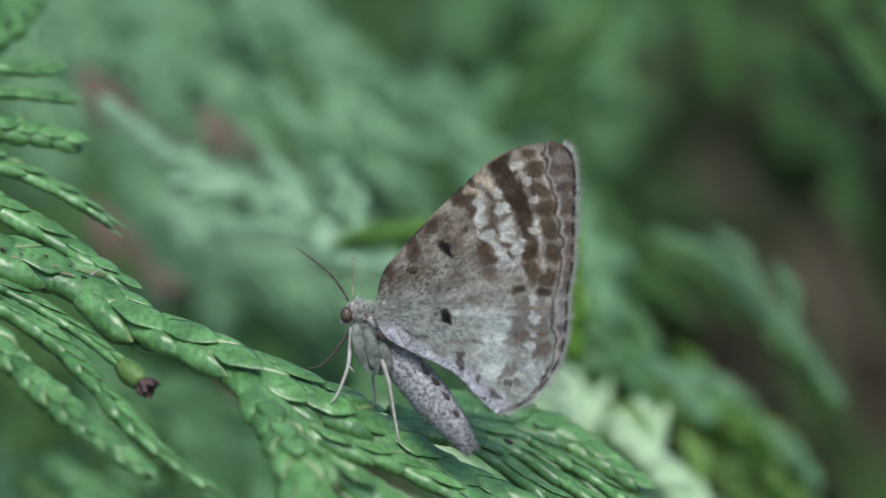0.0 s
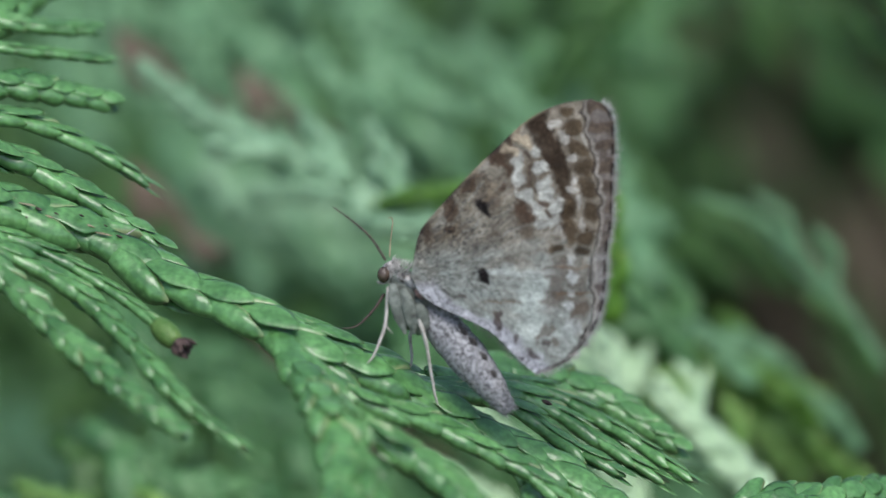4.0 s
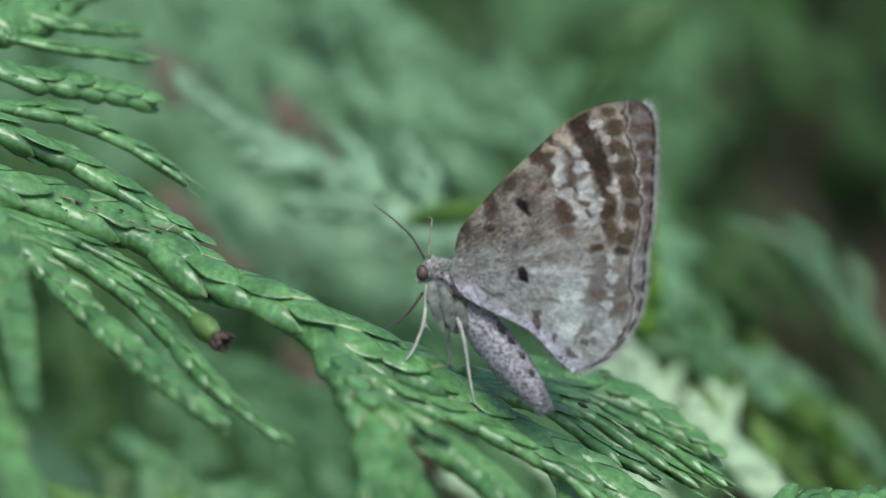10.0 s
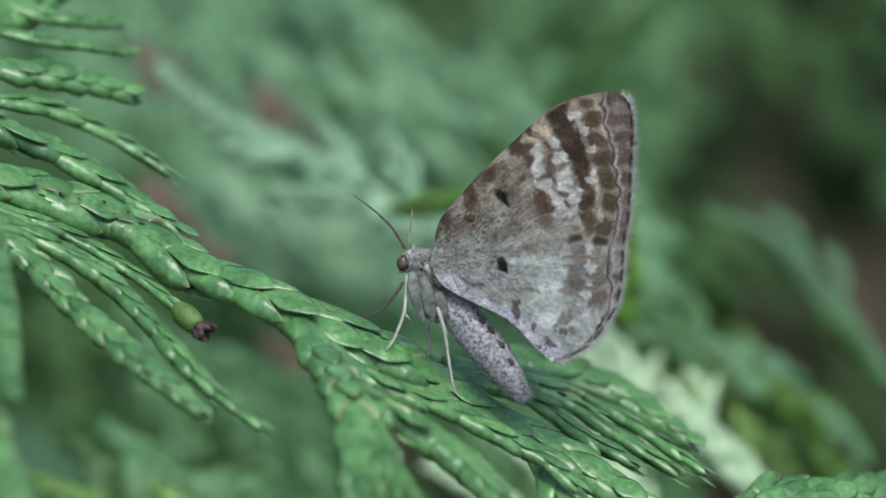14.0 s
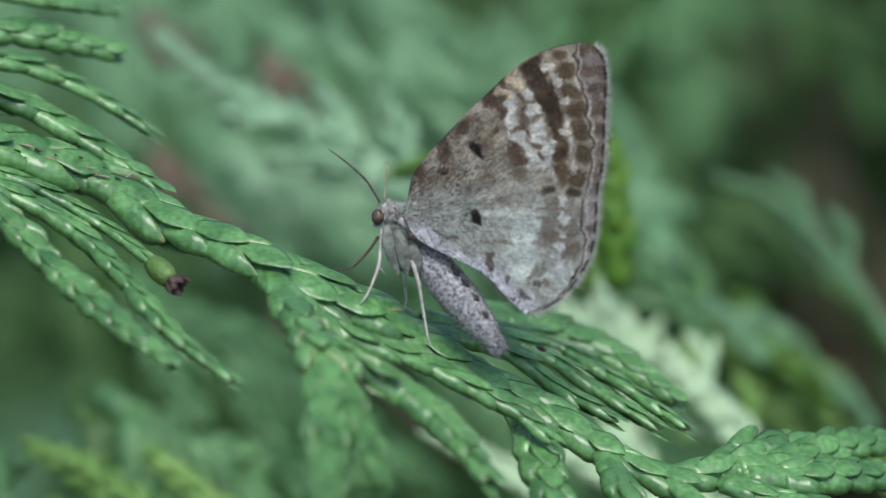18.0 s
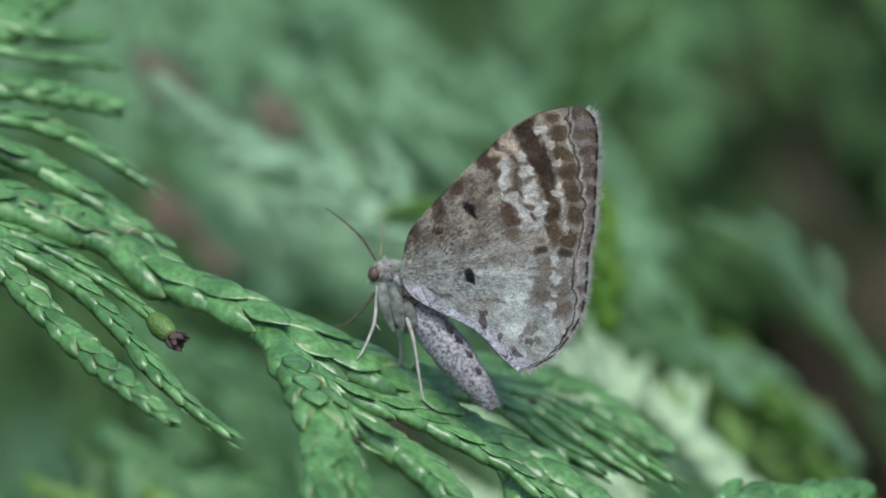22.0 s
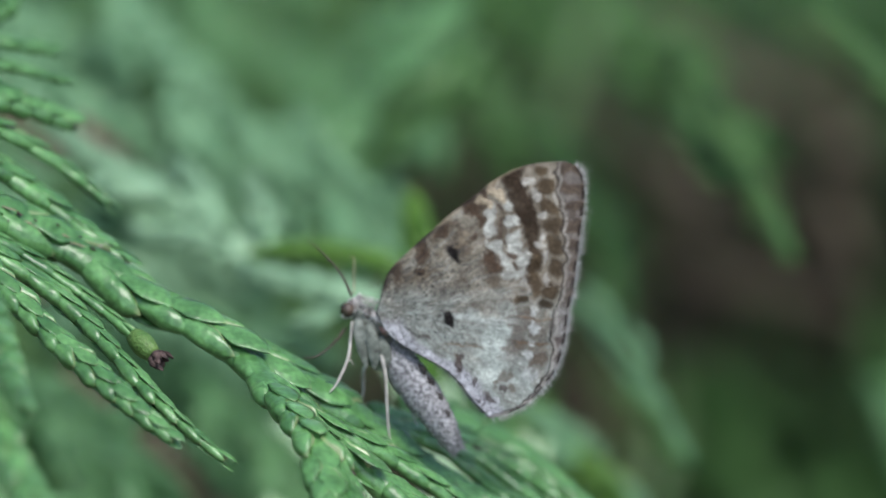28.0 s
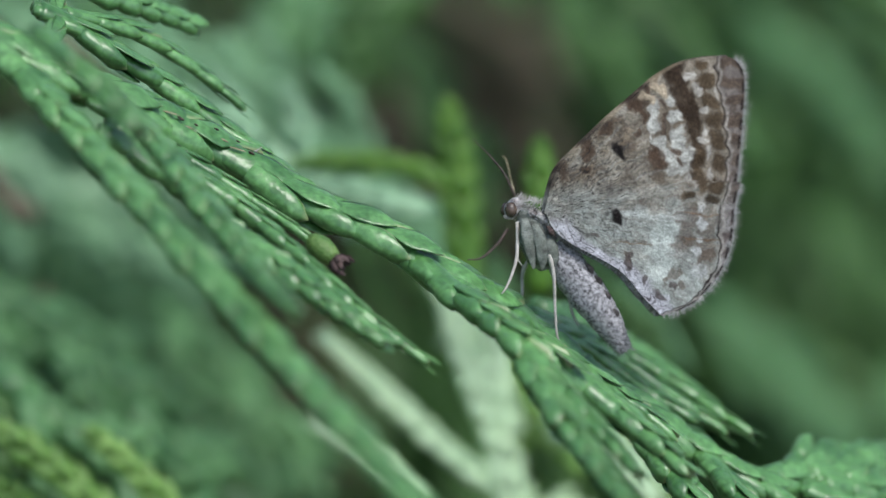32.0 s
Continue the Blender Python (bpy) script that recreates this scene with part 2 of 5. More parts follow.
def uneven(shape, amount, seed):
    """The same leaf with a slightly lumpy, bent surface."""
    way = vec(seed * 3.7, seed * 1.9, seed * 5.1)
    lumps = [v + amount * v.x * (1.3 - v.x) * 2 * noise.noise_vector(vec(2.6 * v.x, 2.2 * v.y, 2.2 * v.z) + way) for v in shape[0]]
    return lumps, shape[1], shape[2]


FACE, SIDE = face_shape(8, 7), side_shape(9, 10)
FACE_LOW, SIDE_LOW = face_shape(4, 3), side_shape(4, 6)
FACE_SET = [uneven(FACE, 0.09, k) for k in range(4)]
SIDE_SET = [uneven(SIDE, 0.13, k) for k in range(4)]
FACE_ME = [mesh("scale_leaf", *q[:2], LEAF, True, q[2]) for q in FACE_SET]
SIDE_ME = [mesh("scale_leaf", *q[:2], LEAF, True, q[2]) for q in SIDE_SET]


def scale_poses(path, up, width, pitch, rng, loose=1.0):
    """The scale leaves of one shoot, as (on its face, pose): facing pairs and folded side pairs by turns."""
    lengths = [0.0]
    for a, b in zip(path, path[1:]):
        lengths.append(lengths[-1] + (b - a).length)
    total = lengths[-1]

    def at(s):
        s = min(max(s, 0.0), total)
        i = min(max(k for k in range(len(lengths)) if lengths[k] <= s + 1e-12), len(path) - 2)
        f = (s - lengths[i]) / max(lengths[i + 1] - lengths[i], 1e-9)
        return path[i].lerp(path[i + 1], f), (path[i + 1] - path[i]).normalized()

    out, s = [], 0.0
    while s < total - 0.3 * pitch:
        f = s / total
        w = width * min(1.0, 0.72 + 3.0 * f) * (1 - 0.5 * f ** 4) * (0.9 + 0.2 * rng.random())
        p = pitch * (1 - 0.4 * f ** 2) * (0.92 + 0.16 * rng.random())
        pos, t = at(s)
        b = up.cross(t).normalized()
        n = t.cross(b)
        for sgn in (1, -1):
            x = (t + sgn * b * (0.02 + 0.1 * rng.random() * loose) * min(1.0, w / p) * (1 - 1.5 * f ** 6) + n * 0.06 * (rng.random() - 0.5) * loose).normalized()
            z = (sgn * n + b * 0.25 * (rng.random() - 0.35) * loose).normalized()
            y = z.cross(x).normalized()
            out.append((False, (pos - t * 0.12 * p + sgn * b * 0.04 * w, x, y, x.cross(y), (1.28 * p, 0.57 * w, (0.64 + 0.05 * rng.random()) * w))))
        pos, t = at(s + 0.42 * p)
        for sgn in (1, -1):
            x = (t + sgn * n * (0.02 + 0.05 * rng.random() * loose)).normalized()
            y = (sgn * b + 0.12 * loose * (rng.random() - 0.5) * t + 0.16 * loose * (rng.random() - 0.5) * n).normalized()
            z = x.cross(y).normalized()
            out.append((True, (pos + sgn * n * 0.26 * w, x, z.cross(x), z, (1.2 * p, 0.8 * w, 0.2 * w))))
        s += p
    return out


def scale_matrix(q):
    pos, x, y, z, (sx, sy, sz) = q
    return Matrix(((x.x * sx, y.x * sy, z.x * sz, pos.x), (x.y * sx, y.y * sy, z.y * sz, pos.y), (x.z * sx, y.z * sy, z.z * sz, pos.z), (0, 0, 0, 1)))


def shoot(parent, name, points, width, pitch, rng, mat, gathered, single=0, steps=14, up=Vector((0, 0, 1))):
    """A shoot of the spray; points in metres in the spray's space. Its outermost `single` leaves are objects of their own, the rest are gathered."""
    path = smooth_path(points, steps)
    n = len(path)
    radii = [0.46 * width * (1 - 0.45 * (i / (n - 1)) ** 3) for i in range(n)]
    radii[-1] *= 0.3
    poses = scale_poses(path, up, width, pitch, rng)
    core = tube(path, radii, 12, up, 0.6)
    ob = part(name, mesh(name, *core, mat, True, [0.0] * len(core[0])), parent)
    for i, (face, q) in enumerate(poses):
        if i >= len(poses) - single:
            part("scale_leaf", (FACE_ME if face else SIDE_ME)[(i + i // 4) % 4], ob, "", scale_matrix(q))
        else:
            gathered.append((face, scale_matrix(q)))
    return ob


def gather(parent, leaves, mat, fine=False):
    """The leaves that nobody could count, as one part."""
    verts, faces, edge = [], [], []
    sets = [(f, q) for f, shapes in ((True, FACE_SET if fine else [FACE_LOW]), (False, SIDE_SET if fine else [SIDE_LOW])) for q in shapes]
    for k, (face, shape) in enumerate(sets):
        mats = np.array([[tuple(r) for r in m] for f, m in leaves if f == face][k % 4::4] if fine else [[tuple(r) for r in m] for f, m in leaves if f == face])
        base, k, o = np.array([tuple(v) for v in shape[0]]), len(shape[0]), len(verts)
        verts += (np.einsum("nij,kj->nki", mats[:, :3, :3], base) + mats[:, None, :3, 3]).reshape(-1, 3).tolist()
        faces += [tuple(i + q for i in f) for q in range(o, o + k * len(mats), k) for f in shape[1]]
        edge += list(shape[2]) * len(mats)
    ob = part("scale_leaves", mesh("scale_leaves", verts, faces, mat, True, edge), parent)
    return tagged(ob, kind="stuff")


# the spray that carries the moth: its foot, and the way its face looks (mm round the moth)
FOOT, SN = vec(-40.2, -0.6, 7.2), vec(0.39, -0.55, 0.74)
SPRAY = W @ Matrix.Translation(FOOT * MM)


def at_moth(*rows):
    return [(vec(*r) - FOOT) * MM for r in rows]


CAP_ME = mesh("cap_scale", *FACE_LOW[:2], CAP)
DRY_ME = mesh("dry_scale", *FACE_LOW[:2], DRY)


def main_spray():
    rng = random.Random(5)
    spray = new("cedar_spray")
    spray.matrix_basis = SPRAY
    tagged(spray, "fresh green flat cedar spray with overlapping waxy scale leaves", "foliage spray")
    rest = []

    def twig(name, width, pitch, single, twist, *way):
        """A shoot along its way in mm round the moth, a little past its last point; single: leaves built singly; twist: 0 edge-on to the open side, 1 with its face towards it."""
        up = vec(0.45, -0.12, 0.88).lerp(vec(0.3, -0.9, 0.4), twist) + vec(0.2 * (rng.random() - 0.5), -0.15 * rng.random(), 0.2 * (rng.random() - 0.5))
        reach = (vec(*way[-1]) - vec(*way[-2])).normalized() * 0.35 * pitch
        way = (*way[:-1], tuple(vec(*way[-1]) + reach))
        shoot(spray, name, at_moth(*way), (1.55 if name == "stem" else 1.1) * width * MM, pitch * MM, rng, LEAF if single else LEAF_J, rest, single, 6 * (len(way) - 1), up.normalized())

    twig("stem", 1.64, 3.5, 96, 0.6, (-40.2, -0.6, 7.2), (-34.5, 0.5, 5.3), (-30.7, 1.1, 3.9), (-26.9, 2.7, 2.9), (-25.0, 3.7, 2.4), (-22.8, 4.5, 1.7), (-20.8, 5.0, 1.0), (-18.5, 4.3, -0.3), (-16.1, 3.2, -1.7), (-13.7, 2.2, -2.6), (-12.1, 1.5, -3.3), (-10.4, 0.8, -4.2), (-8.6, 0.3, -5.3), (-6.8, 0.3, -6.3), (-4.5, 1.1, -7.0), (-2.6, 2.1, -7.9), (-0.6, 2.6, -8.9), (2.1, 3.1, -10.5), (4.7, 3.8, -11.8), (7.3, 3.5, -13.4), (10.6, 2.7, -15.3), (13.5, 2.4, -16.4), (16.3, 4.0, -15.9), (19.0, 6.0, -15.0))
    twig("side_axis", 0.98, 3.0, 0, 0.3, (-32.9, 0.5, 4.6), (-30.8, 5.0, 7.1), (-30.0, 9.2, 10.2), (-29.5, 13.2, 13.2), (-28.6, 18.2, 16.7), (-27.6, 24.7, 20.9))
    twig("side_shoot", 1.70, 2.9, 16, 0.35, (-31.6, 5.9, 8.1), (-29.6, 6.1, 7.4), (-27.3, 6.2, 6.2), (-24.7, 7.0, 5.1), (-22.4, 7.4, 3.9), (-20.4, 7.5, 2.7), (-17.9, 6.8, 1.1))
    twig("side_shoot", 1.18, 2.6, 14, 0.15, (-29.9, 6.9, 8.2), (-27.5, 8.0, 8.0), (-25.3, 9.2, 7.7), (-23.0, 10.1, 6.9), (-20.6, 10.7, 5.8), (-18.7, 10.9, 4.6))
    twig("side_shoot", 1.57, 2.0, 12, 0.5, (-29.8, 10.0, 10.8), (-27.8, 10.3, 10.1), (-25.2, 11.5, 9.8), (-22.6, 12.9, 9.4), (-20.3, 14.0, 8.9))
    twig("side_shoot", 0.85, 1.9, 10, 0.1, (-29.6, 12.6, 12.7), (-26.7, 13.2, 12.2), (-24.1, 14.6, 11.9), (-21.0, 16.3, 11.6))
    twig("side_shoot", 1.18, 1.9, 10, 0.3, (-29.3, 15.2, 14.7), (-27.0, 15.4, 14.0), (-24.6, 16.3, 13.6), (-22.0, 17.8, 13.5))
    twig("side_shoot", 2.62, 2.6, 0, 0.6, (-29.4, 12.7, 12.8), (-27.4, 16.9, 14.5), (-25.8, 21.1, 16.3), (-24.0, 25.5, 18.1))
    twig("side_shoot", 1.96, 2.4, 0, 0.6, (-28.4, 19.5, 17.5), (-27.0, 22.6, 18.5), (-25.6, 26.4, 20.0), (-23.8, 30.7, 21.5))
    twig("side_shoot", 0.98, 2.5, 16, 0.1, (-29.5, 0.0, 2.4), (-26.7, 1.0, 1.3), (-24.8, 1.8, 0.7), (-22.6, 2.1, -0.3), (-20.2, 1.7, -1.6), (-18.2, 0.8, -2.9), (-16.6, -0.4, -4.1), (-15.8, -1.0, -4.8))
    twig("side_shoot", 1.35, 2.3, 24, 0.3, (-28.5, -0.5, 1.3), (-25.3, 0.3, -0.0), (-23.1, 0.6, -1.1), (-21.7, 0.3, -1.9), (-19.8, -0.6, -3.3), (-17.5, -3.0, -5.5), (-15.2, -5.3, -7.8), (-13.4, -6.5, -9.3), (-12.0, -7.1, -10.3))
    twig("side_shoot", 1.45, 2.0, 24, 0.75, (-29.3, -1.9, 0.8), (-26.1, -1.5, -0.7), (-24.1, -2.4, -2.3), (-21.6, -4.4, -4.6), (-19.3, -6.4, -6.4), (-16.9, -8.2, -8.3), (-15.0, -9.3, -9.6))
    twig("side_shoot", 1.57, 2.1, 0, 0.4, (-29.0, -1.6, 3.2), (-27.3, -5.2, 0.5), (-26.2, -9.5, -2.1), (-25.2, -14.3, -4.8), (-24.4, -18.8, -7.2), (-23.8, -22.4, -8.8))
    twig("side_shoot", 2.0, 2.5, 36, 0.9, (-9.5, -0.0, -5.1), (-8.5, -1.9, -6.3), (-7.3, -5.2, -7.8), (-6.4, -8.3, -9.2), (-5.8, -10.3, -10.9), (-5.5, -13.6, -13.0), (-5.2, -18.4, -15.5), (-4.9, -23.7, -17.9))
    twig("side_shoot", 1.30, 2.2, 8, 0.3, (-5.2, -8.7, -9.8), (-4.6, -10.4, -11.2), (-4.0, -12.1, -12.5), (-3.2, -14.3, -14.1), (-2.3, -17.5, -16.1))
    twig("side_shoot", 1.90, 2.6, 30, 0.45, (-7.4, -2.9, -7.2), (-5.7, -6.5, -8.9), (-4.1, -7.4, -10.0), (-2.7, -7.1, -10.9), (-1.2, -7.1, -11.8), (0.2, -7.7, -12.9), (1.6, -9.1, -14.2), (3.0, -11.1, -15.8))
    twig("side_shoot", 1.50, 2.6, 30, 0.35, (-7.9, -0.6, -6.3), (-6.2, -2.2, -7.6), (-4.5, -2.5, -8.5), (-2.7, -1.8, -9.1), (-0.8, -0.9, -9.8), (1.0, -0.5, -10.7), (2.8, -0.1, -11.6), (4.6, -0.1, -12.6), (5.9, -0.6, -13.6))
    twig("side_shoot", 1.96, 2.4, 10, 0.6, (4.5, 3.0, -12.3), (5.5, 1.4, -13.9), (6.2, -0.9, -15.7), (6.8, -3.9, -17.8), (7.0, -7.1, -19.9))
    twig("side_shoot", 1.83, 2.4, 0, 0.5, (9.9, 2.4, -15.3), (10.8, -0.2, -17.0), (11.3, -3.5, -19.1))
    twig("side_shoot", 1.3, 2.9, 14, 0.2, (-2.6, 3.0, -7.6), (0.1, 5.0, -8.1), (2.1, 6.4, -8.5), (3.9, 6.8, -9.2), (5.2, 6.8, -10.0), (6.7, 6.2, -11.1), (8.2, 5.9, -11.9), (9.8, 5.4, -12.8))
    twig("side_shoot", 1.3, 2.9, 14, 0.05, (-0.6, 5.7, -7.2), (2.8, 7.6, -8.0), (5.5, 8.7, -9.0), (7.8, 8.5, -10.4), (9.8, 7.8, -11.7), (11.8, 7.1, -12.9))
    twig("side_shoot", 1.24, 2.8, 12, 0.05, (2.8, 9.3, -7.5), (5.2, 10.3, -8.1), (7.5, 10.5, -9.1), (9.5, 9.9, -10.3), (11.5, 9.0, -11.5), (13.3, 7.8, -12.7))
    twig("side_shoot", 1.96, 2.3, 12, 0.5, (2.1, 11.6, -6.8), (4.9, 13.3, -7.4), (7.7, 14.6, -8.2), (10.4, 14.8, -9.4), (13.3, 13.7, -11.3))
    twig("side_shoot", 1.31, 3.0, 8, 0.3, (-11.9, 2.4, -2.8), (-9.8, 2.1, -3.7), (-7.8, 2.4, -4.6), (-5.9, 3.0, -5.4), (-4.2, 3.7, -6.1), (-2.6, 4.9, -6.9))
    twig("side_shoot", 1.83, 2.2, 12, 0.5, (16.3, 4.0, -15.9), (18.4, 6.2, -15.0), (20.5, 7.5, -14.7), (22.6, 8.6, -14.7))
    twig("side_shoot", 1.83, 2.2, 0, 0.5, (17.6, 4.4, -15.9), (20.3, 5.8, -15.6), (23.6, 8.9, -14.7), (26.2, 11.6, -14.4))
    twig("side_shoot", 1.83, 2.2, 0, 0.5, (18.2, 3.8, -16.4), (21.6, 5.2, -16.4), (24.8, 7.7, -16.3), (27.8, 10.3, -16.5))
    twig("side_shoot", 1.70, 2.2, 0, 0.5, (16.8, 3.1, -16.7), (19.4, 2.5, -17.6), (22.1, 2.8, -18.3), (25.2, 4.2, -18.9))
    twig("side_shoot", 1.70, 2.2, 0, 0.5, (13.8, 2.1, -16.7), (15.4, 0.4, -18.2), (16.9, -1.6, -20.0))
    twig("side_axis", 1.75, 2.6, 0, 0.8, (-37.0, 1.5, 6.4), (-33.8, -1.0, 3.7), (-31.0, -8.0, -0.9), (-28.3, -15.0, -5.4), (-25.5, -22.0, -10.0), (-22.4, -30.0, -15.2), (-19.3, -38.0, -20.5), (-16.1, -46.0, -25.7))
    twig("side_shoot", 1.70, 2.2, 0, 0.4, (-36.0, -14.0, 4.9), (-33.9, -18.0, 2.3), (-32.1, -21.0, -0.2))
    gather(spray, rest, LEAF_J, True)
    # dry sheaths of old leaves along the stem
    for p in ((-24.6, 3.2, 2.7), (-23.2, 3.6, 2.0), (-21.2, 4.2, 1.6), (-20.2, 4.0, 1.0), (-18.2, 4.0, 0.2), (-15.9, 2.8, -1.6), (-11.9, 0.8, -3.8), (-9.0, -0.2, -5.3)):
        x = vec(1, 0.1 * (rng.random() - 0.5), -0.4 + 0.2 * rng.random()).normalized()
        z = (SN + vec(0, -0.5 * rng.random(), 0.2)).normalized()
        y = z.cross(x).normalized()
        part("dry_scale", DRY_ME, spray, "", scale_matrix((at_moth(p)[0], x, y, x.cross(y), ((0.7 + 0.6 * rng.random()) * MM, 0.22 * MM, 0.14 * MM))))
    # bud and its dry cap at the end of a side shoot
    rings = []
    c, e = at_moth((-16.1, -0.8, -4.5), (-14.7, -1.8, -5.7))
    ax = (e - c).normalized()
    s1 = ax.cross(vec(0, 0, 1)).normalized()
    s2 = s1.cross(ax)
    for i in range(9):
        f = i / 8
        r = (0.34 + 0.36 * math.sin(math.pi * (0.1 + 0.8 * f))) * MM
        rings.append([c + ax * (1.9 * f - 0.4) * MM + r * (math.cos(k * math.pi / 6) * s1 + math.sin(k * math.pi / 6) * s2) * (1 + 0.06 * (k % 2)) for k in range(12)])
    bud = part("bud", mesh("bud", *loft(rings), BUD), spray, "yellowish green swollen bud")
    for k in range(9):
        a = 2 * math.pi * k / 9
        out = (math.cos(a) * s1 + math.sin(a) * s2)
        base = c + ax * 1.3 * MM + out * 0.3 * MM
        tip = (ax * 1.0 + out * (0.05 + 0.4 * rng.random())).normalized()
        y = tip.cross(out).normalized()
        z = tip.cross(y)
        m = scale_matrix((base, tip, y, -z, ((0.9 + 0.5 * rng.random()) * MM, 0.8 * MM, 0.7 * MM)))
        part("cap_scale", CAP_ME, bud, "dry dark brown cap scale", m)
    # dirt and dry flecks caught on and between the leaves
    for x_, y_, z_, s_ in ((-9.2, 1.3, -3.95, 0.6), (-8.6, 1.3, -4.2, 0.5), (6.1, 7.2, -8.9, 0.6), (-4.1, -8.6, -10.3, 0.8), (-3.9, -9.2, -11.0, 0.6), (-26.2, 2.4, 3.2, 0.45), (-25.5, 2.6, 2.9, 0.3), (-23.4, 3.4, 2.4, 0.4), (-22.4, 3.6, 2.1, 0.25), (-21.0, 4.2, 2.0, 0.3), (-19.6, 4.4, 1.4, 0.25), (-18.8, 4.2, 0.8, 0.35), (-13.9, 2.2, -2.1, 0.2), (-22.0, -3.4, -4.3, 0.4), (-5.7, 0.2, -8.1, 0.3), (-1.9, 1.2, -9.6, 0.4), (1.4, 2.6, -9.7, 0.35), (-24.1, 3.0, 1.9, 0.3)):
        at = at_moth((x_, y_, z_))[0]
        rings = []
        for i in range(5):
            r = s_ * 0.4 * math.sin(math.pi * (0.12 + 0.76 * i / 4)) * MM
            rings.append([at + vec((i - 2) * 0.25 * s_, 0, -0.1 * s_ * i) * MM + r * (0.7 + 0.6 * rng.random()) * vec(0, math.cos(k * 1.05), 0.6 * math.sin(k * 1.05)) for k in range(6)])
        part("fleck", mesh("fleck", *loft(rings), CAP), spray, "dark dry fleck on a leaf")
    # thin dry hook at the stem
    hook = smooth_path(at_moth((-19.4, 5.0, 0.6), (-18.6, 5.2, 0.75), (-17.9, 5.2, 1.2)), 6)
    part("dry_tip", mesh("dry_tip", *tube(hook, [0.1 * MM, 0.09 * MM, 0.08 * MM, 0.07 * MM, 0.06 * MM, 0.04 * MM, 0.02 * MM], 6), LEG), spray, "thin pale dry leaf tip")
    return spray


main_spray()


# ---- moth ----
def knots(x, table):
    """A smooth curve through the rows of a table, without overshoot."""
    px, py = np.array([r[0] for r in table], float), np.array([r[1] for r in table], float)
    h, d = np.diff(px), np.diff(py) / np.diff(px)
    m = np.concatenate([[d[0]], np.where(d[1:] * d[:-1] > 0, 2 * d[1:] * d[:-1] / (d[1:] + d[:-1] + 1e-12), 0), [d[-1]]])
    x = np.clip(x, px[0], px[-1])
    i = np.clip(np.searchsorted(px, x) - 1, 0, len(h) - 1)
    t = (x - px[i]) / h[i]
    return py[i] * (1 + 2 * t) * (1 - t) ** 2 + py[i + 1] * t * t * (3 - 2 * t) + h[i] * t * (1 - t) * (m[i] * (1 - t) - m[i + 1] * t)


def value_noise(x, y, cell, seed):
    """Smooth noise in 0..1 on a grid of that cell size."""
    r = np.random.RandomState(seed)
    g = r.rand(512, 512)
    u, v = x / cell + 200, y / cell + 200
    i, j = np.floor(u).astype(int), np.floor(v).astype(int)
    f, h = u - i, v - j
    f, h = f * f * (3 - 2 * f), h * h * (3 - 2 * h)
    i, j, k, l = i % 512, j % 512, (i + 1) % 512, (j + 1) % 512
    return (g[i, j] * (1 - f) + g[k, j] * f) * (1 - h) + (g[i, l] * (1 - f) + g[k, l] * f) * h


def bell(d, w):
    return np.exp(-(d / w) ** 2)


# outlines in mm: x of the leading edge, the outer margin and the lower margin by height
FW_LEAD = [(-1.7, -1.9), (-1.2, -1.8), (0.8, -1.4), (2.5, -0.1), (4.2, 1.46), (5.6, 2.88), (6.3, 3.6), (7.0, 4.36), (7.57, 5.15), (8.09, 6.15), (8.38, 7.2), (8.52, 8.5)]
OUTER = [(-7.2, 5.35), (-6.7, 6.5), (-6.1, 7.4), (-4.75, 8.45), (-3.5, 9.05), (-1.84, 9.3), (-0.3, 9.35), (1.6, 9.66), (4.2, 9.75), (6.5, 9.8), (7.7, 9.6), (8.25, 9.2), (8.52, 8.5)]
HW_LOWER = [(-7.2, 5.35), (-6.2, 4.2), (-4.75, 2.75), (-3.0, -0.75), (-2.4, -1.4), (-1.6, -1.8)]
HW_LEAD = [(-1.6, -1.8), (-0.6, 0.3), (0.4, 3.0), (0.9, 6.0), (1.0, 9.6)]


DARK_IN = [(-1, 6.2), (0.8, 6.25), (1.35, 6.55), (2.4, 6.8), (3.3, 6.5), (4.5, 6.1), (5.3, 5.65), (6.5, 5.0), (7.1, 4.55), (7.6, 5.0), (8.2, 5.6)]
DARK_OUT = [(-1, 6.9), (0.8, 6.95), (1.6, 7.45), (2.4, 7.6), (3.3, 7.58), (4.5, 7.45), (5.58, 7.05), (6.5, 6.68), (7.4, 6.15), (8.5, 6.1)]
SUB = [(-1, 8.5), (1.2, 8.8), (2.9, 8.95), (4.6, 8.6), (6.0, 8.36), (7.05, 8.1), (8.5, 7.95)]
SHADE_IN = [(0.8, 5.7), (1.7, 5.6), (2.6, 5.1), (3.5, 4.35), (4.2, 4.45), (5.1, 4.15), (5.75, 3.4), (6.5, 3.0)]


def blend(c, fac, to):
    return c + (np.array(to) - c) * np.clip(fac, 0, 1)[:, None]


def step_up(d, soft):
    return 1 / (1 + np.exp(np.clip(-d / soft, -40, 40)))


def spots(c, x, z, rows, colour, ragged, strength=0.85):
    """Soft-edged marks: place, half length, half width, turn in degrees."""
    for bx, bz, la, lb, turn in rows:
        s, k = math.sin(radians(turn)), math.cos(radians(turn))
        u, v = ((x - bx) * k + (z - bz) * s) / la, ((z - bz) * k - (x - bx) * s) / lb
        c = blend(c, strength * step_up(1 - np.hypot(u, v) + ragged, 0.09), colour)
    return c


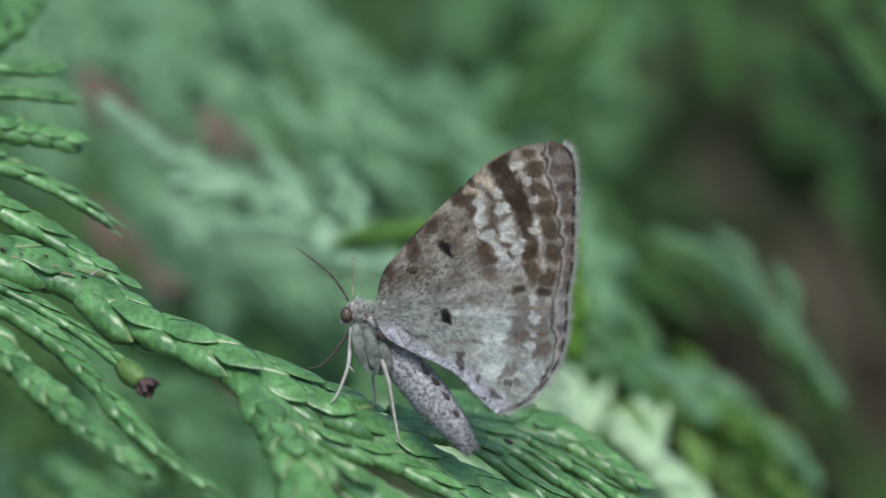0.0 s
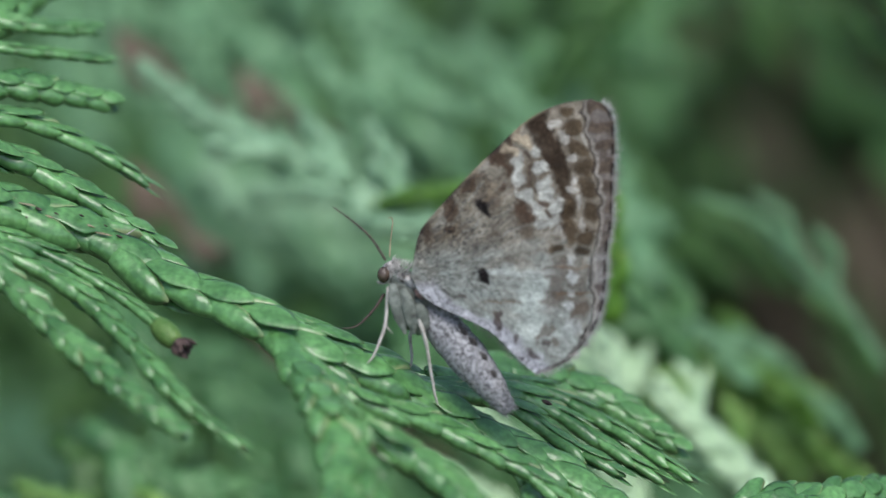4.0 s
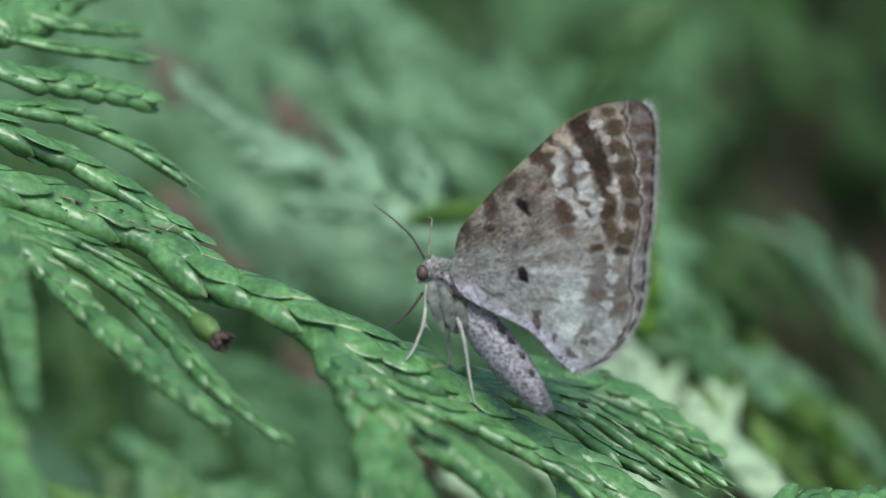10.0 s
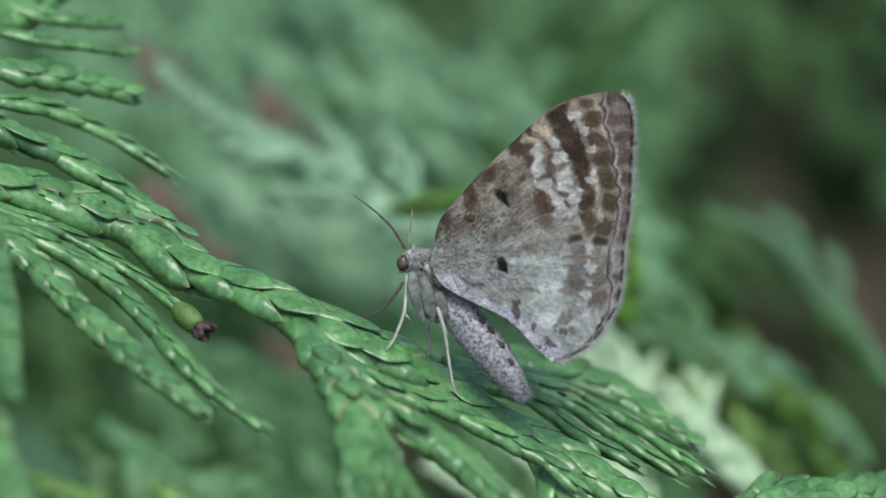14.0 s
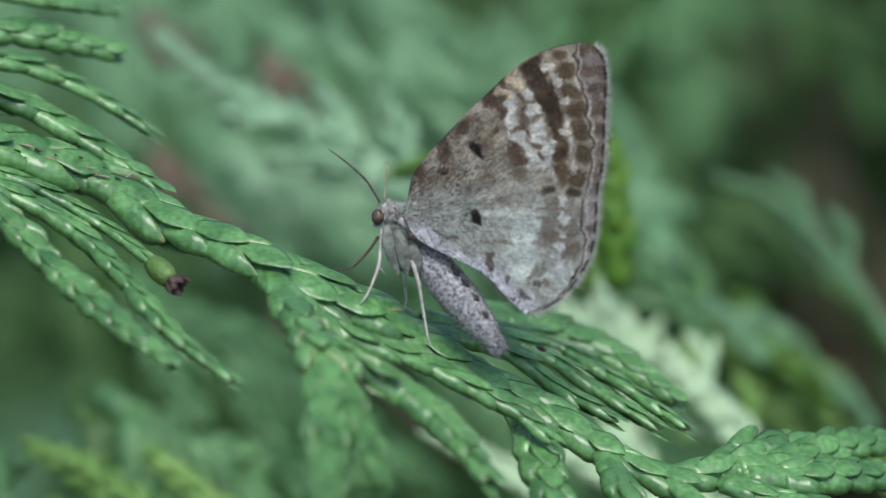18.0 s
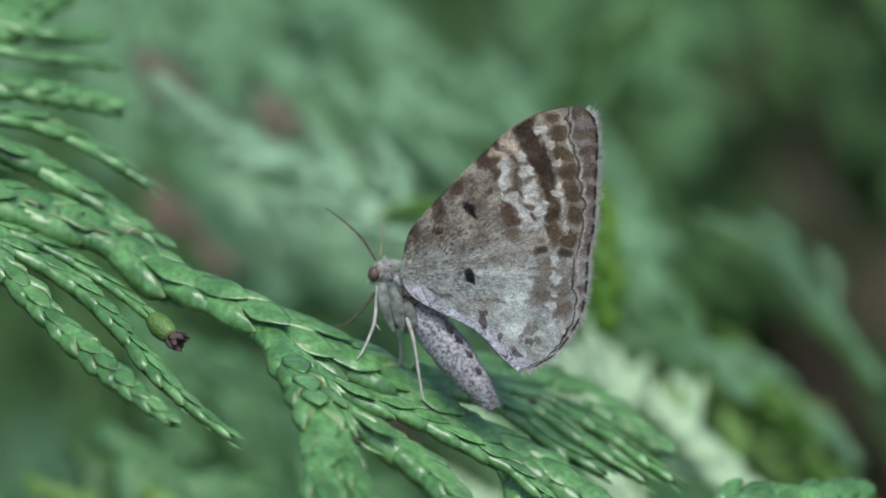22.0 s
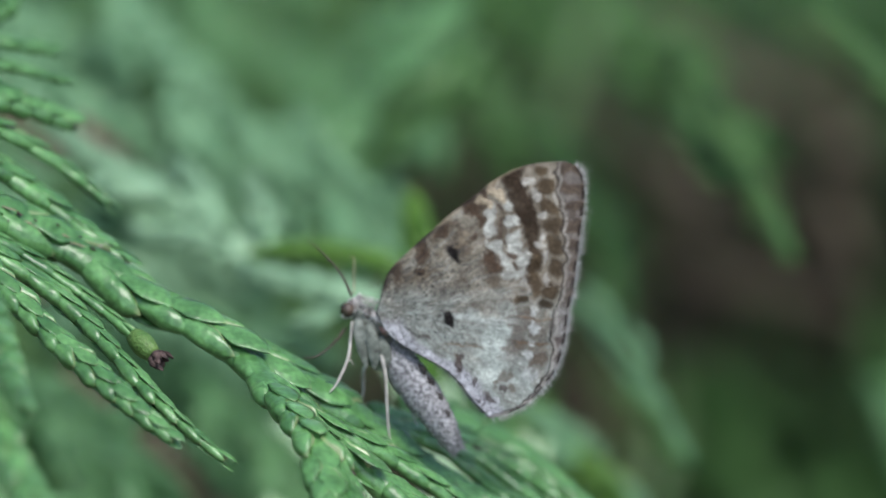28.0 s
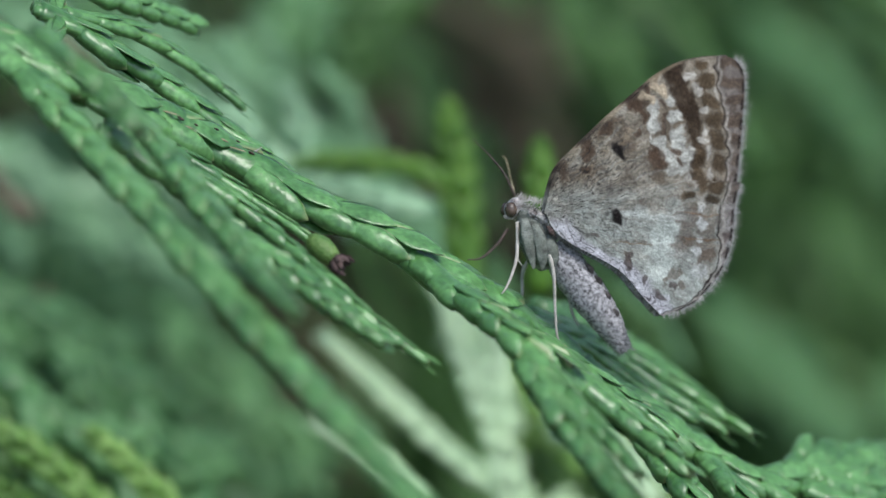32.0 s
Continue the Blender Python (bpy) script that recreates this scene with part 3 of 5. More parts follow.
def wing_colours(x, z, hind):
    """Colour of the under side: mottled grey and brown with wavy pale bands, by place on the wing."""
    x0, z0 = x, z
    x = x0 + 0.3 * (value_noise(x0, z0, 0.55, 21) - 0.5) + 0.08 * (value_noise(x0, z0, 0.2, 22) - 0.5)
    z = z0 + 0.3 * (value_noise(x0, z0, 0.55, 23) - 0.5) + 0.08 * (value_noise(x0, z0, 0.2, 24) - 0.5)
    n1, n2, n3, n5 = (value_noise(x, z, s, k) for s, k in ((0.95, 1), (0.38, 2), (0.12, 3), (0.2, 6)))
    n4 = value_noise(x, z, 2.4, 4)
    # streaks that run out along the veins
    ang, rad = np.arctan2(z + 1.5, x + 2.2), np.hypot(z + 1.5, x + 2.2)
    streak = value_noise(ang * 14, rad * 0.35, 0.55, 7)
    rag = 0.8 * (n2 - 0.5) + 0.6 * (n5 - 0.5) + 0.2 * (n3 - 0.5)
    fore = step_up(z - 0.2 - 1.2 * (n4 - 0.5), 0.5)
    c = np.tile(np.array([0.56, 0.6, 0.555]), (len(x), 1))
    c = blend(c, fore, (0.3, 0.25, 0.19))
    c = blend(c, fore * step_up(3.4 - x, 0.8), (0.45, 0.39, 0.305))
    c = blend(c, 0.7 * fore * step_up(value_noise(x, z, 0.7, 15) + 0.3 * (n2 - 0.5) - 0.55, 0.06), (0.42, 0.315, 0.215))
    c = blend(c, 0.72 * step_up(n1 + 0.35 * n4 + 0.7 * (n2 - 0.5) + 0.4 * (n3 - 0.5) - 0.68, 0.06) * fore, (0.12, 0.088, 0.06))
    c = blend(c, 0.6 * step_up(0.34 - n1 + 0.3 * (n2 - 0.5), 0.06), (0.47, 0.43, 0.36))
    ray = value_noise(ang * 34, rad * 0.12, 0.5, 8)
    c = blend(c, 0.3 * step_up(streak - 0.64, 0.05), (0.2, 0.165, 0.14))
    c = blend(c, 0.3 * step_up(0.3 - streak, 0.05), (0.52, 0.52, 0.48))
    c = blend(c, 0.45 * step_up(ray - 0.74, 0.03) * step_up(2.4 - z, 0.6) * step_up(x - 1.0, 0.6), (0.24, 0.19, 0.16))
    c = blend(c, 0.4 * step_up(0.22 - ray, 0.03) * step_up(2.4 - z, 0.6) * step_up(x - 1.0, 0.6), (0.66, 0.67, 0.63))
    base = np.exp(-((x + 1.2) ** 2 + (z + 0.2) ** 2) / 30)
    fleck = step_up(n3 - 0.68 + 0.18 * base, 0.03) * step_up(n2 - 0.42, 0.08)
    c = blend(c, fleck * (0.3 + 0.35 * base), (0.08, 0.072, 0.068))
    if not hind:
        w1 = knots(z, SHADE_IN)
        sub = knots(z, SUB) + 0.16 * (np.abs(np.sin(z * 2.75 + 0.4)) - 0.6) + 0.08 * (n1 - 0.5)
        # shade inside the first band, crescent, edge marks
        c = blend(c, 0.75 * step_up(x - w1 + 1.1 + 0.8 * (n1 - 0.5), 0.15) * step_up(w1 - x, 0.1) * step_up(z - 3.2, 0.5) * step_up(n1 - 0.35, 0.1), (0.12, 0.08, 0.055))
        c = spots(c, x, z, [(4.55, 2.15, 0.5, 0.78, 10), (0.5, 2.0, 0.45, 0.25, 45), (0.35, 1.05, 0.3, 0.25, 0), (3.2, 5.15, 0.5, 0.4, 40), (0.4, 2.4, 0.6, 0.35, 45), (-0.9, 1.0, 0.4, 0.7, 0), (1.6, 3.6, 0.45, 0.3, 40)], (0.1, 0.066, 0.046), 0.7 * rag, 0.9)
        # broad brown band, from the leading edge down to the vein fork
        left, right = knots(z, DARK_IN), knots(z, DARK_OUT)
        dark = step_up(x - left - 0.3 * rag, 0.07) * step_up(right - x + 0.35 * rag, 0.07)
        c = blend(c, dark * (0.15 + 0.8 * step_up(z - 1.0, 0.4)), (0.085, 0.058, 0.038))
        c = blend(c, dark * step_up(n1 + 0.1 * (z - 4) - 0.4, 0.12) * 0.7 * step_up(z - 2.6, 0.6), (0.05, 0.033, 0.023))
        # pale ground beyond it, then rounded brown cells in a pale net
        net = step_up(x - right + 0.12 + 0.3 * rag, 0.06) * step_up(sub - x, 0.05)
        c = blend(c, net * (0.35 + 0.5 * step_up(z - 0.6, 0.4)), (0.43, 0.37, 0.295))
        for mark, tone in (((7.0, 7.82, 0.55, 0.36, 0), 1.5), ((7.36, 6.84, 0.6, 0.52, 20), 1.15), ((7.6, 5.68, 0.62, 0.48, -20), 1.0), ((8.0, 4.62, 0.62, 0.52, 0), 0.9), ((8.28, 3.4, 0.56, 0.62, 0), 0.9), ((8.4, 2.1, 0.5, 0.66, 10), 0.95), ((8.1, 0.75, 0.54, 0.58, 0), 1.0), ((7.2, 1.0, 0.45, 0.8, 15), 1.2), ((7.1, 2.3, 0.36, 0.5, 0), 1.1), ((6.5, 0.02, 0.45, 0.26, 0), 0.8), ((7.9, -0.15, 0.5, 0.35, 0), 0.85), ((6.85, -0.75, 0.34, 0.4, 0), 0.9)):
            c = spots(c, x, z, [mark], (0.098 * tone, 0.068 * tone, 0.041 * tone), 0.55 * rag, 0.95)
        c = spots(c, x, z, [(6.38, 7.1, 0.28, 0.34, 60), (6.95, 6.28, 0.24, 0.38, 30), (7.32, 5.16, 0.24, 0.18, 0), (7.55, 3.98, 0.15, 0.42, 0), (7.3, 3.38, 0.24, 0.2, 0), (7.72, 2.72, 0.22, 0.4, 20), (7.9, 1.45, 0.26, 0.4, 0), (8.05, 6.2, 0.12, 0.4, 20), (7.28, -0.35, 0.3, 0.36, 0), (6.75, 0.55, 0.2, 0.3, 0)], (0.62, 0.58, 0.52), 1.1 * rag - 0.12, 0.8)
        # two scalloped white bands, tan near the leading edge, a dark line between them
        white, cream = (0.63, 0.62, 0.565), (0.58, 0.47, 0.34)
        c = spots(c, x, z, [(4.29, 5.0, 0.3, 0.46, 0), (4.3, 4.1, 0.36, 0.5, 0), (4.74, 3.05, 0.5, 0.36, -30), (5.2, 2.44, 0.5, 0.4, -35), (5.62, 1.9, 0.4, 0.36, -20), (5.6, 1.4, 0.5, 0.22, 0)], white, 0.6 * rag, 0.92)
        c = spots(c, x, z, [(5.2, 5.44, 0.28, 0.42, 20), (5.48, 4.66, 0.42, 0.36, 0), (5.72, 3.68, 0.4, 0.46, 0), (5.95, 3.1, 0.34, 0.36, 0), (6.42, 2.36, 0.38, 0.46, 0), (6.1, 1.5, 0.55, 0.34, 0), (6.45, 1.0, 0.3, 0.24, 0)], white, 0.6 * rag, 0.92)
        c = spots(c, x, z, [(4.74, 6.1, 0.26, 0.46, 30), (4.22, 6.42, 0.24, 0.42, 40), (3.62, 5.7, 0.46, 0.26, -35), (4.05, 5.4, 0.3, 0.26, 0)], cream, 0.6 * rag, 0.9)
        c = spots(c, x, z, [(4.78, 5.3, 0.12, 0.4, 25), (4.96, 4.5, 0.13, 0.38, 0), (4.82, 3.72, 0.16, 0.32, 0), (5.28, 3.32, 0.26, 0.13, -40), (5.78, 2.62, 0.3, 0.12, -40), (6.02, 2.0, 0.14, 0.25, 0)], (0.14, 0.1, 0.075), 0.9 * rag + 0.1, 0.9)
        c = spots(c, x, z, [(2.8, 5.3, 0.6, 0.28, -40), (3.84, 6.22, 0.26, 0.36, 40), (3.7, 4.45, 0.2, 0.5, 10), (3.4, 3.5, 0.3, 0.2, 30), (4.62, 2.32, 0.46, 0.34, -20), (4.97, 1.75, 0.26, 0.3, 0)], (0.11, 0.07, 0.048), 0.9 * rag, 0.85)
        # brown wash over the folds below the bands
        c = blend(c, 0.55 * step_up(0.55 - np.abs(z - 0.75 + 0.35 * rag), 0.12) * step_up(x - 3.2, 0.5) * step_up(7.0 - x, 0.3) * step_up(n1 + 0.5 * n2 - 0.62, 0.08), (0.2, 0.145, 0.1))
        edge = x0 - knots(z0, FW_LEAD)
        c = blend(c, bell(edge, 0.22) * step_up(np.sin(z * 2.3 + 0.4) + 0.1, 0.2) * 0.85, (0.05, 0.038, 0.034))
        c = blend(c, bell(edge, 0.2) * step_up(-np.sin(z * 2.3 + 0.4) - 0.3, 0.15) * 0.7 * step_up(z - 2, 0.5), (0.5, 0.4, 0.28))
        c = spots(c, x, z, [(2.36, 2.32, 0.52, 0.31, -48)], (0.016, 0.013, 0.013), 0.6 * rag, 1.0)
        outer = step_up(x - sub - 0.05, 0.06)
        c = blend(c, outer * 0.92, (0.32, 0.275, 0.25))
        c = blend(c, outer * step_up(np.sin(z * 5.5 + 0.8) + 0.25 + 0.9 * rag, 0.25) * (0.25 + 0.6 * step_up(z - 2.6, 0.4)), (0.15, 0.104, 0.074))
        c = blend(c, outer * step_up(n2 - 0.62, 0.05) * 0.7, (0.1, 0.075, 0.058))
    else:
        sub = knots(z, [(-7.1, 5.3), (-6.5, 6.3), (-5.6, 7.4), (-4.25, 8.3), (-2.85, 8.55), (-1.84, 8.42), (-0.7, 8.42), (1, 8.7)]) + 0.16 * (np.abs(np.sin(z * 2.9 + 0.2)) - 0.6)
        c = blend(c, 0.5 * step_up(2.6 - x + 1.5 * rag, 0.5) * step_up(n2 + 0.5 * n5 - 0.72, 0.06), (0.2, 0.19, 0.165))
        c = blend(c, 0.2 * step_up(z + 1.0 + 0.6 * rag, 0.3) * step_up(x - 1.0, 0.5), (0.26, 0.215, 0.17))
        # pale greenish band, then two broken brown bands with light cells between
        wave = 0.5 * (streak - 0.5) + 0.35 * rag
        c = blend(c, 0.9 * step_up(0.85 - np.abs(x - 5.15 - 0.1 * (z + 3.0) + wave), 0.1) * step_up(-1.6 - z, 0.15) * step_up(z + 5.2, 0.4), (0.72, 0.77, 0.715))
        c = blend(c, 0.35 * step_up(0.7 - np.abs(x - 3.6 + wave), 0.15) * step_up(-1.8 - z, 0.2), (0.36, 0.35, 0.31))
        c = blend(c, 0.8 * step_up(0.6 - np.abs(x - 6.6 - 0.12 * (z + 1) + 1.3 * wave), 0.08) * step_up(z + 3.5, 0.25) * step_up(n1 + 0.6 * n2 - 0.42, 0.1), (0.16, 0.12, 0.098))
        c = blend(c, 0.72 * step_up(0.55 - np.abs(x - 7.8 + 1.3 * wave), 0.08) * step_up(z + 4.2, 0.25) * step_up(n1 + 0.6 * n2 - 0.45, 0.08), (0.16, 0.115, 0.086))
        c = spots(c, x, z, [(3.9, -2.85, 0.45, 0.14, 0), (4.1, -0.6, 0.5, 0.2, 10), (7.85, -3.5, 0.55, 0.4, 10), (5.95, -4.6, 0.4, 0.42, 40), (6.4, -5.2, 0.3, 0.3, 0), (4.9, -5.9, 0.5, 0.2, -40), (3.0, -3.9, 0.16, 0.4, 20), (5.4, -5.3, 0.2, 0.3, 0), (6.84, -2.6, 0.5, 0.3, 0)], (0.15, 0.112, 0.085), 1.4 * rag, 0.72)
        c = spots(c, x, z, [(7.28, -0.5, 0.26, 0.36, 0), (7.3, -1.6, 0.3, 0.3, 0), (7.35, -4.4, 0.5, 0.4, 0), (7.1, -3.3, 0.3, 0.25, 0), (7.3, -2.5, 0.22, 0.2, 0)], (0.64, 0.65, 0.63), 1.2 * rag, 0.8)
        # thin tawny veins
        for vz, xa, xb, tilt in ((-1.06, 6.2, 8.5, 0.0), (-2.42, 6.2, 8.9, -0.06), (-3.0, 2.2, 4.4, 0.0), (-0.35, 3.2, 6.2, 0.1), (0.35, 3.4, 6.6, 0.14)):
            c = blend(c, 0.8 * bell(z - vz - tilt * (x - xa), 0.05) * step_up(x - xa, 0.1) * step_up(xb - x, 0.1), (0.24, 0.15, 0.09))
        c = spots(c, x, z, [(3.6, -4.85, 0.5, 0.32, -40), (4.3, -5.4, 0.4, 0.25, -30), (5.4, -6.1, 0.4, 0.25, -20)], (0.64, 0.63, 0.66), rag, 0.9)
        c = blend(c, 0.85 * step_up(0.14 - np.abs(z + 1.42 - 0.02 * (x - 2.6)), 0.03) * step_up(x - 2.5, 0.1) * step_up(6.1 - x, 0.3), (0.62, 0.64, 0.6))
        low = (x0 - knots(z0, HW_LOWER)) * 0.75 + 0.5 * (n1 - 0.5)
        rim = step_up(0.62 - np.abs(low - 0.35), 0.1) * step_up(-2.0 - z, 0.15)
        c = blend(c, rim * 0.9, (0.74, 0.72, 0.78))
        c = blend(c, rim * step_up(0.035 - np.abs(n5 + 0.5 * n2 - 0.78), 0.015) * 1.1, (0.09, 0.075, 0.09))
        c = spots(c, x, z, [(1.1, -2.75, 0.3, 0.16, -25), (3.05, -4.15, 0.18, 0.4, 15), (3.3, -3.75, 0.2, 0.22, 0), (4.2, -5.1, 0.16, 0.3, 0), (5.1, -6.0, 0.35, 0.16, -30), (5.9, -5.4, 0.3, 0.3, 0)], (0.11, 0.085, 0.08), 1.2 * rag, 0.85)
        c = spots(c, x, z, [(2.26, -1.5, 0.34, 0.3, 20), (2.36, -1.82, 0.22, 0.17, 0)], (0.016, 0.013, 0.013), 0.5 * rag, 1.0)
        outer = step_up(x - sub - 0.05, 0.06)
        c = blend(c, outer * 0.85, (0.4, 0.37, 0.36))
        c = blend(c, outer * step_up(np.sin(z * 5.5 + 0.8) + 0.9 * rag, 0.25) * 0.5, (0.16, 0.12, 0.1))
        c = blend(c, outer * step_up(n2 - 0.6, 0.06) * 0.8, (0.11, 0.08, 0.075))
    c = blend(c, (0.65 + 0.5 * n2) * bell(x - sub, 0.07), (0.03, 0.021, 0.019))
    c = blend(c, 0.55 * bell(x - sub - 0.17, 0.09), (0.58, 0.54, 0.48))
    c = blend(c, bell(x0 - knots(z0, OUTER) + 0.13, 0.09) * step_up(np.sin(z0 * 5.7 + 0.9) + 0.55, 0.15), (0.028, 0.022, 0.022))
    # ragged light and dark dusting at three sizes
    dust = 0.5 * (value_noise(x, z, 0.6, 11) - 0.5) + 0.8 * (n2 - 0.5) + 0.5 * (n5 - 0.5) + 0.5 * (n3 - 0.5)
    speck = value_noise(x + 0.4 * z, z, 0.075, 13)
    stroke = value_noise(ang * 30, rad * 2.4, 0.5, 14)
    c = blend(c, (0.15 + 0.8 * base) * step_up(stroke + 0.35 * speck - 0.98 + 0.09 * base, 0.025), (0.05, 0.045, 0.043))
    c = c * np.exp((0.45 if hind else 0.65) * dust + 0.5 * (speck - 0.5))[:, None]
    return np.clip((0.6 if hind else 0.58) * c * np.array([0.98, 1.01, 1.0]), 0.008, 0.9)


def wing_depth(x, z, hind, y0):
    """How far back the blade lies: the outer margin leans forward, with pleats along the veins and a rounded camber."""
    ang, rr = np.arctan2(z + 1.2, x + 1.6), np.hypot(x + 1.6, z + 1.2)
    return y0 - (0.175 if hind else 0.125) * x + 0.035 * np.sin(ang * 26) * np.clip(rr / 8, 0, 1) - 0.25 * np.sin(np.clip(rr / 12, 0, 1) * math.pi)


def wing(name, parent, hind, y0, label, step=0.036):
    """A wing blade: rows of heights, each from the leading or lower edge to the outer margin, thin but closed."""
    if hind:
        zs = np.arange(-7.19, 1.0, step)
        left = np.where(zs < -1.6, knots(zs, HW_LOWER), knots(zs, HW_LEAD))
    else:
        zs = np.arange(-1.68, 8.51, step)
        left = knots(zs, FW_LEAD)
    right = knots(zs, OUTER)
    cols = int(11.5 / step)
    f = np.linspace(0, 1, cols)
    x = left[:, None] + (right - left)[:, None] * f[None, :]
    z = np.repeat(zs[:, None], cols, 1)
    z = z + 0.05 * np.sin(f * math.pi)[None, :]
    col = wing_colours(x.ravel(), z.ravel(), hind)
    if hind:
        col = blend(col, step_up(z.ravel() + 0.45 + 0.6 * (value_noise(x.ravel(), z.ravel(), 0.5, 31) - 0.5), 0.12), wing_colours(x.ravel(), z.ravel(), False))
    y = wing_depth(x, z, hind, y0)
    front = np.stack([x, y, z], -1).reshape(-1, 3) * MM
    back = front + np.array([0, 0.05 * MM, 0])
    n = len(front)
    R, C = len(zs), cols
    idx = np.arange(n).reshape(R, C)
    quads = np.stack([idx[:-1, :-1], idx[:-1, 1:], idx[1:, 1:], idx[1:, :-1]], -1).reshape(-1, 4)
    ring = np.concatenate([idx[0, :], idx[1:, -1], idx[-1, -2::-1], idx[-2:0:-1, 0]])
    nxt = np.roll(ring, -1)
    rim = np.stack([ring, ring + n, nxt + n, nxt], -1)
    faces = np.concatenate([quads, quads[:, ::-1] + n, rim])
    me = mesh(name, np.concatenate([front, back]), faces.tolist(), WING)
    at = me.color_attributes.new("wing_colour", "FLOAT_COLOR", "POINT")
    rgba = np.ones((2 * n, 4))
    rgba[:n, :3] = col
    rgba[n:, :3] = col
    at.data.foreach_set("color", rgba.ravel())
    return part(name, me, parent, label)


def body_loft(points, radii, flat=1.0, sides=20, up=Vector((0, 1, 0)), rough=0.03, seed=3):
    path = smooth_path([vec(*p) * MM for p in points], 40)
    r = [float(np.interp(i / 40 * (len(radii) - 1), range(len(radii)), radii)) * MM for i in range(41)]
    v, f = tube(path, r, sides, up, flat)
    rng = random.Random(seed)
    mid = [path[min(i // sides, 40)] for i in range(len(v))]
    v = [m + (p - m) * (1 + rough * (rng.random() - 0.5) * 2) for p, m in zip(v, mid)]
    return v, f


def hairs(spots, length, width, rng, spread=0.3):
    """Tapered hairs from (place, direction) pairs, in mm."""
    pieces = []
    for p, d in spots:
        d = (d + spread * vec(rng.random() - 0.5, rng.random() - 0.5, rng.random() - 0.5)).normalized()
        s = d.cross(vec(0.3, 0.5, 0.8)).normalized()
        q = s.cross(d)
        l = length * (0.6 + 0.8 * rng.random())
        base = [p + width * (math.cos(a) * s + math.sin(a) * q) for a in (0, 2.1, 4.2)]
        pieces.append(([b * MM for b in base] + [(p + l * d) * MM], [(0, 1, 3), (1, 2, 3), (2, 0, 3)]))
    return join(pieces)


def limb(parent, name, points, radii, label="", spurs=(), mat=LEG):
    v, f = body_loft(points, [0.86 * r for r in radii], 1.0, 7, vec(0.3, 1, 0.1), 0.12, 9)
    pieces = [(v, f)]
    for a, b in spurs:
        pieces.append(tube([vec(*a) * MM, (vec(*a) + vec(*b)) * 0.5 * MM, vec(*b) * MM], [0.05 * MM, 0.04 * MM, 0.01 * MM], 5, vec(0, 1, 0)))
    v, f, e = join(pieces)
    return part(name, mesh(name, v, f, mat), parent, label)


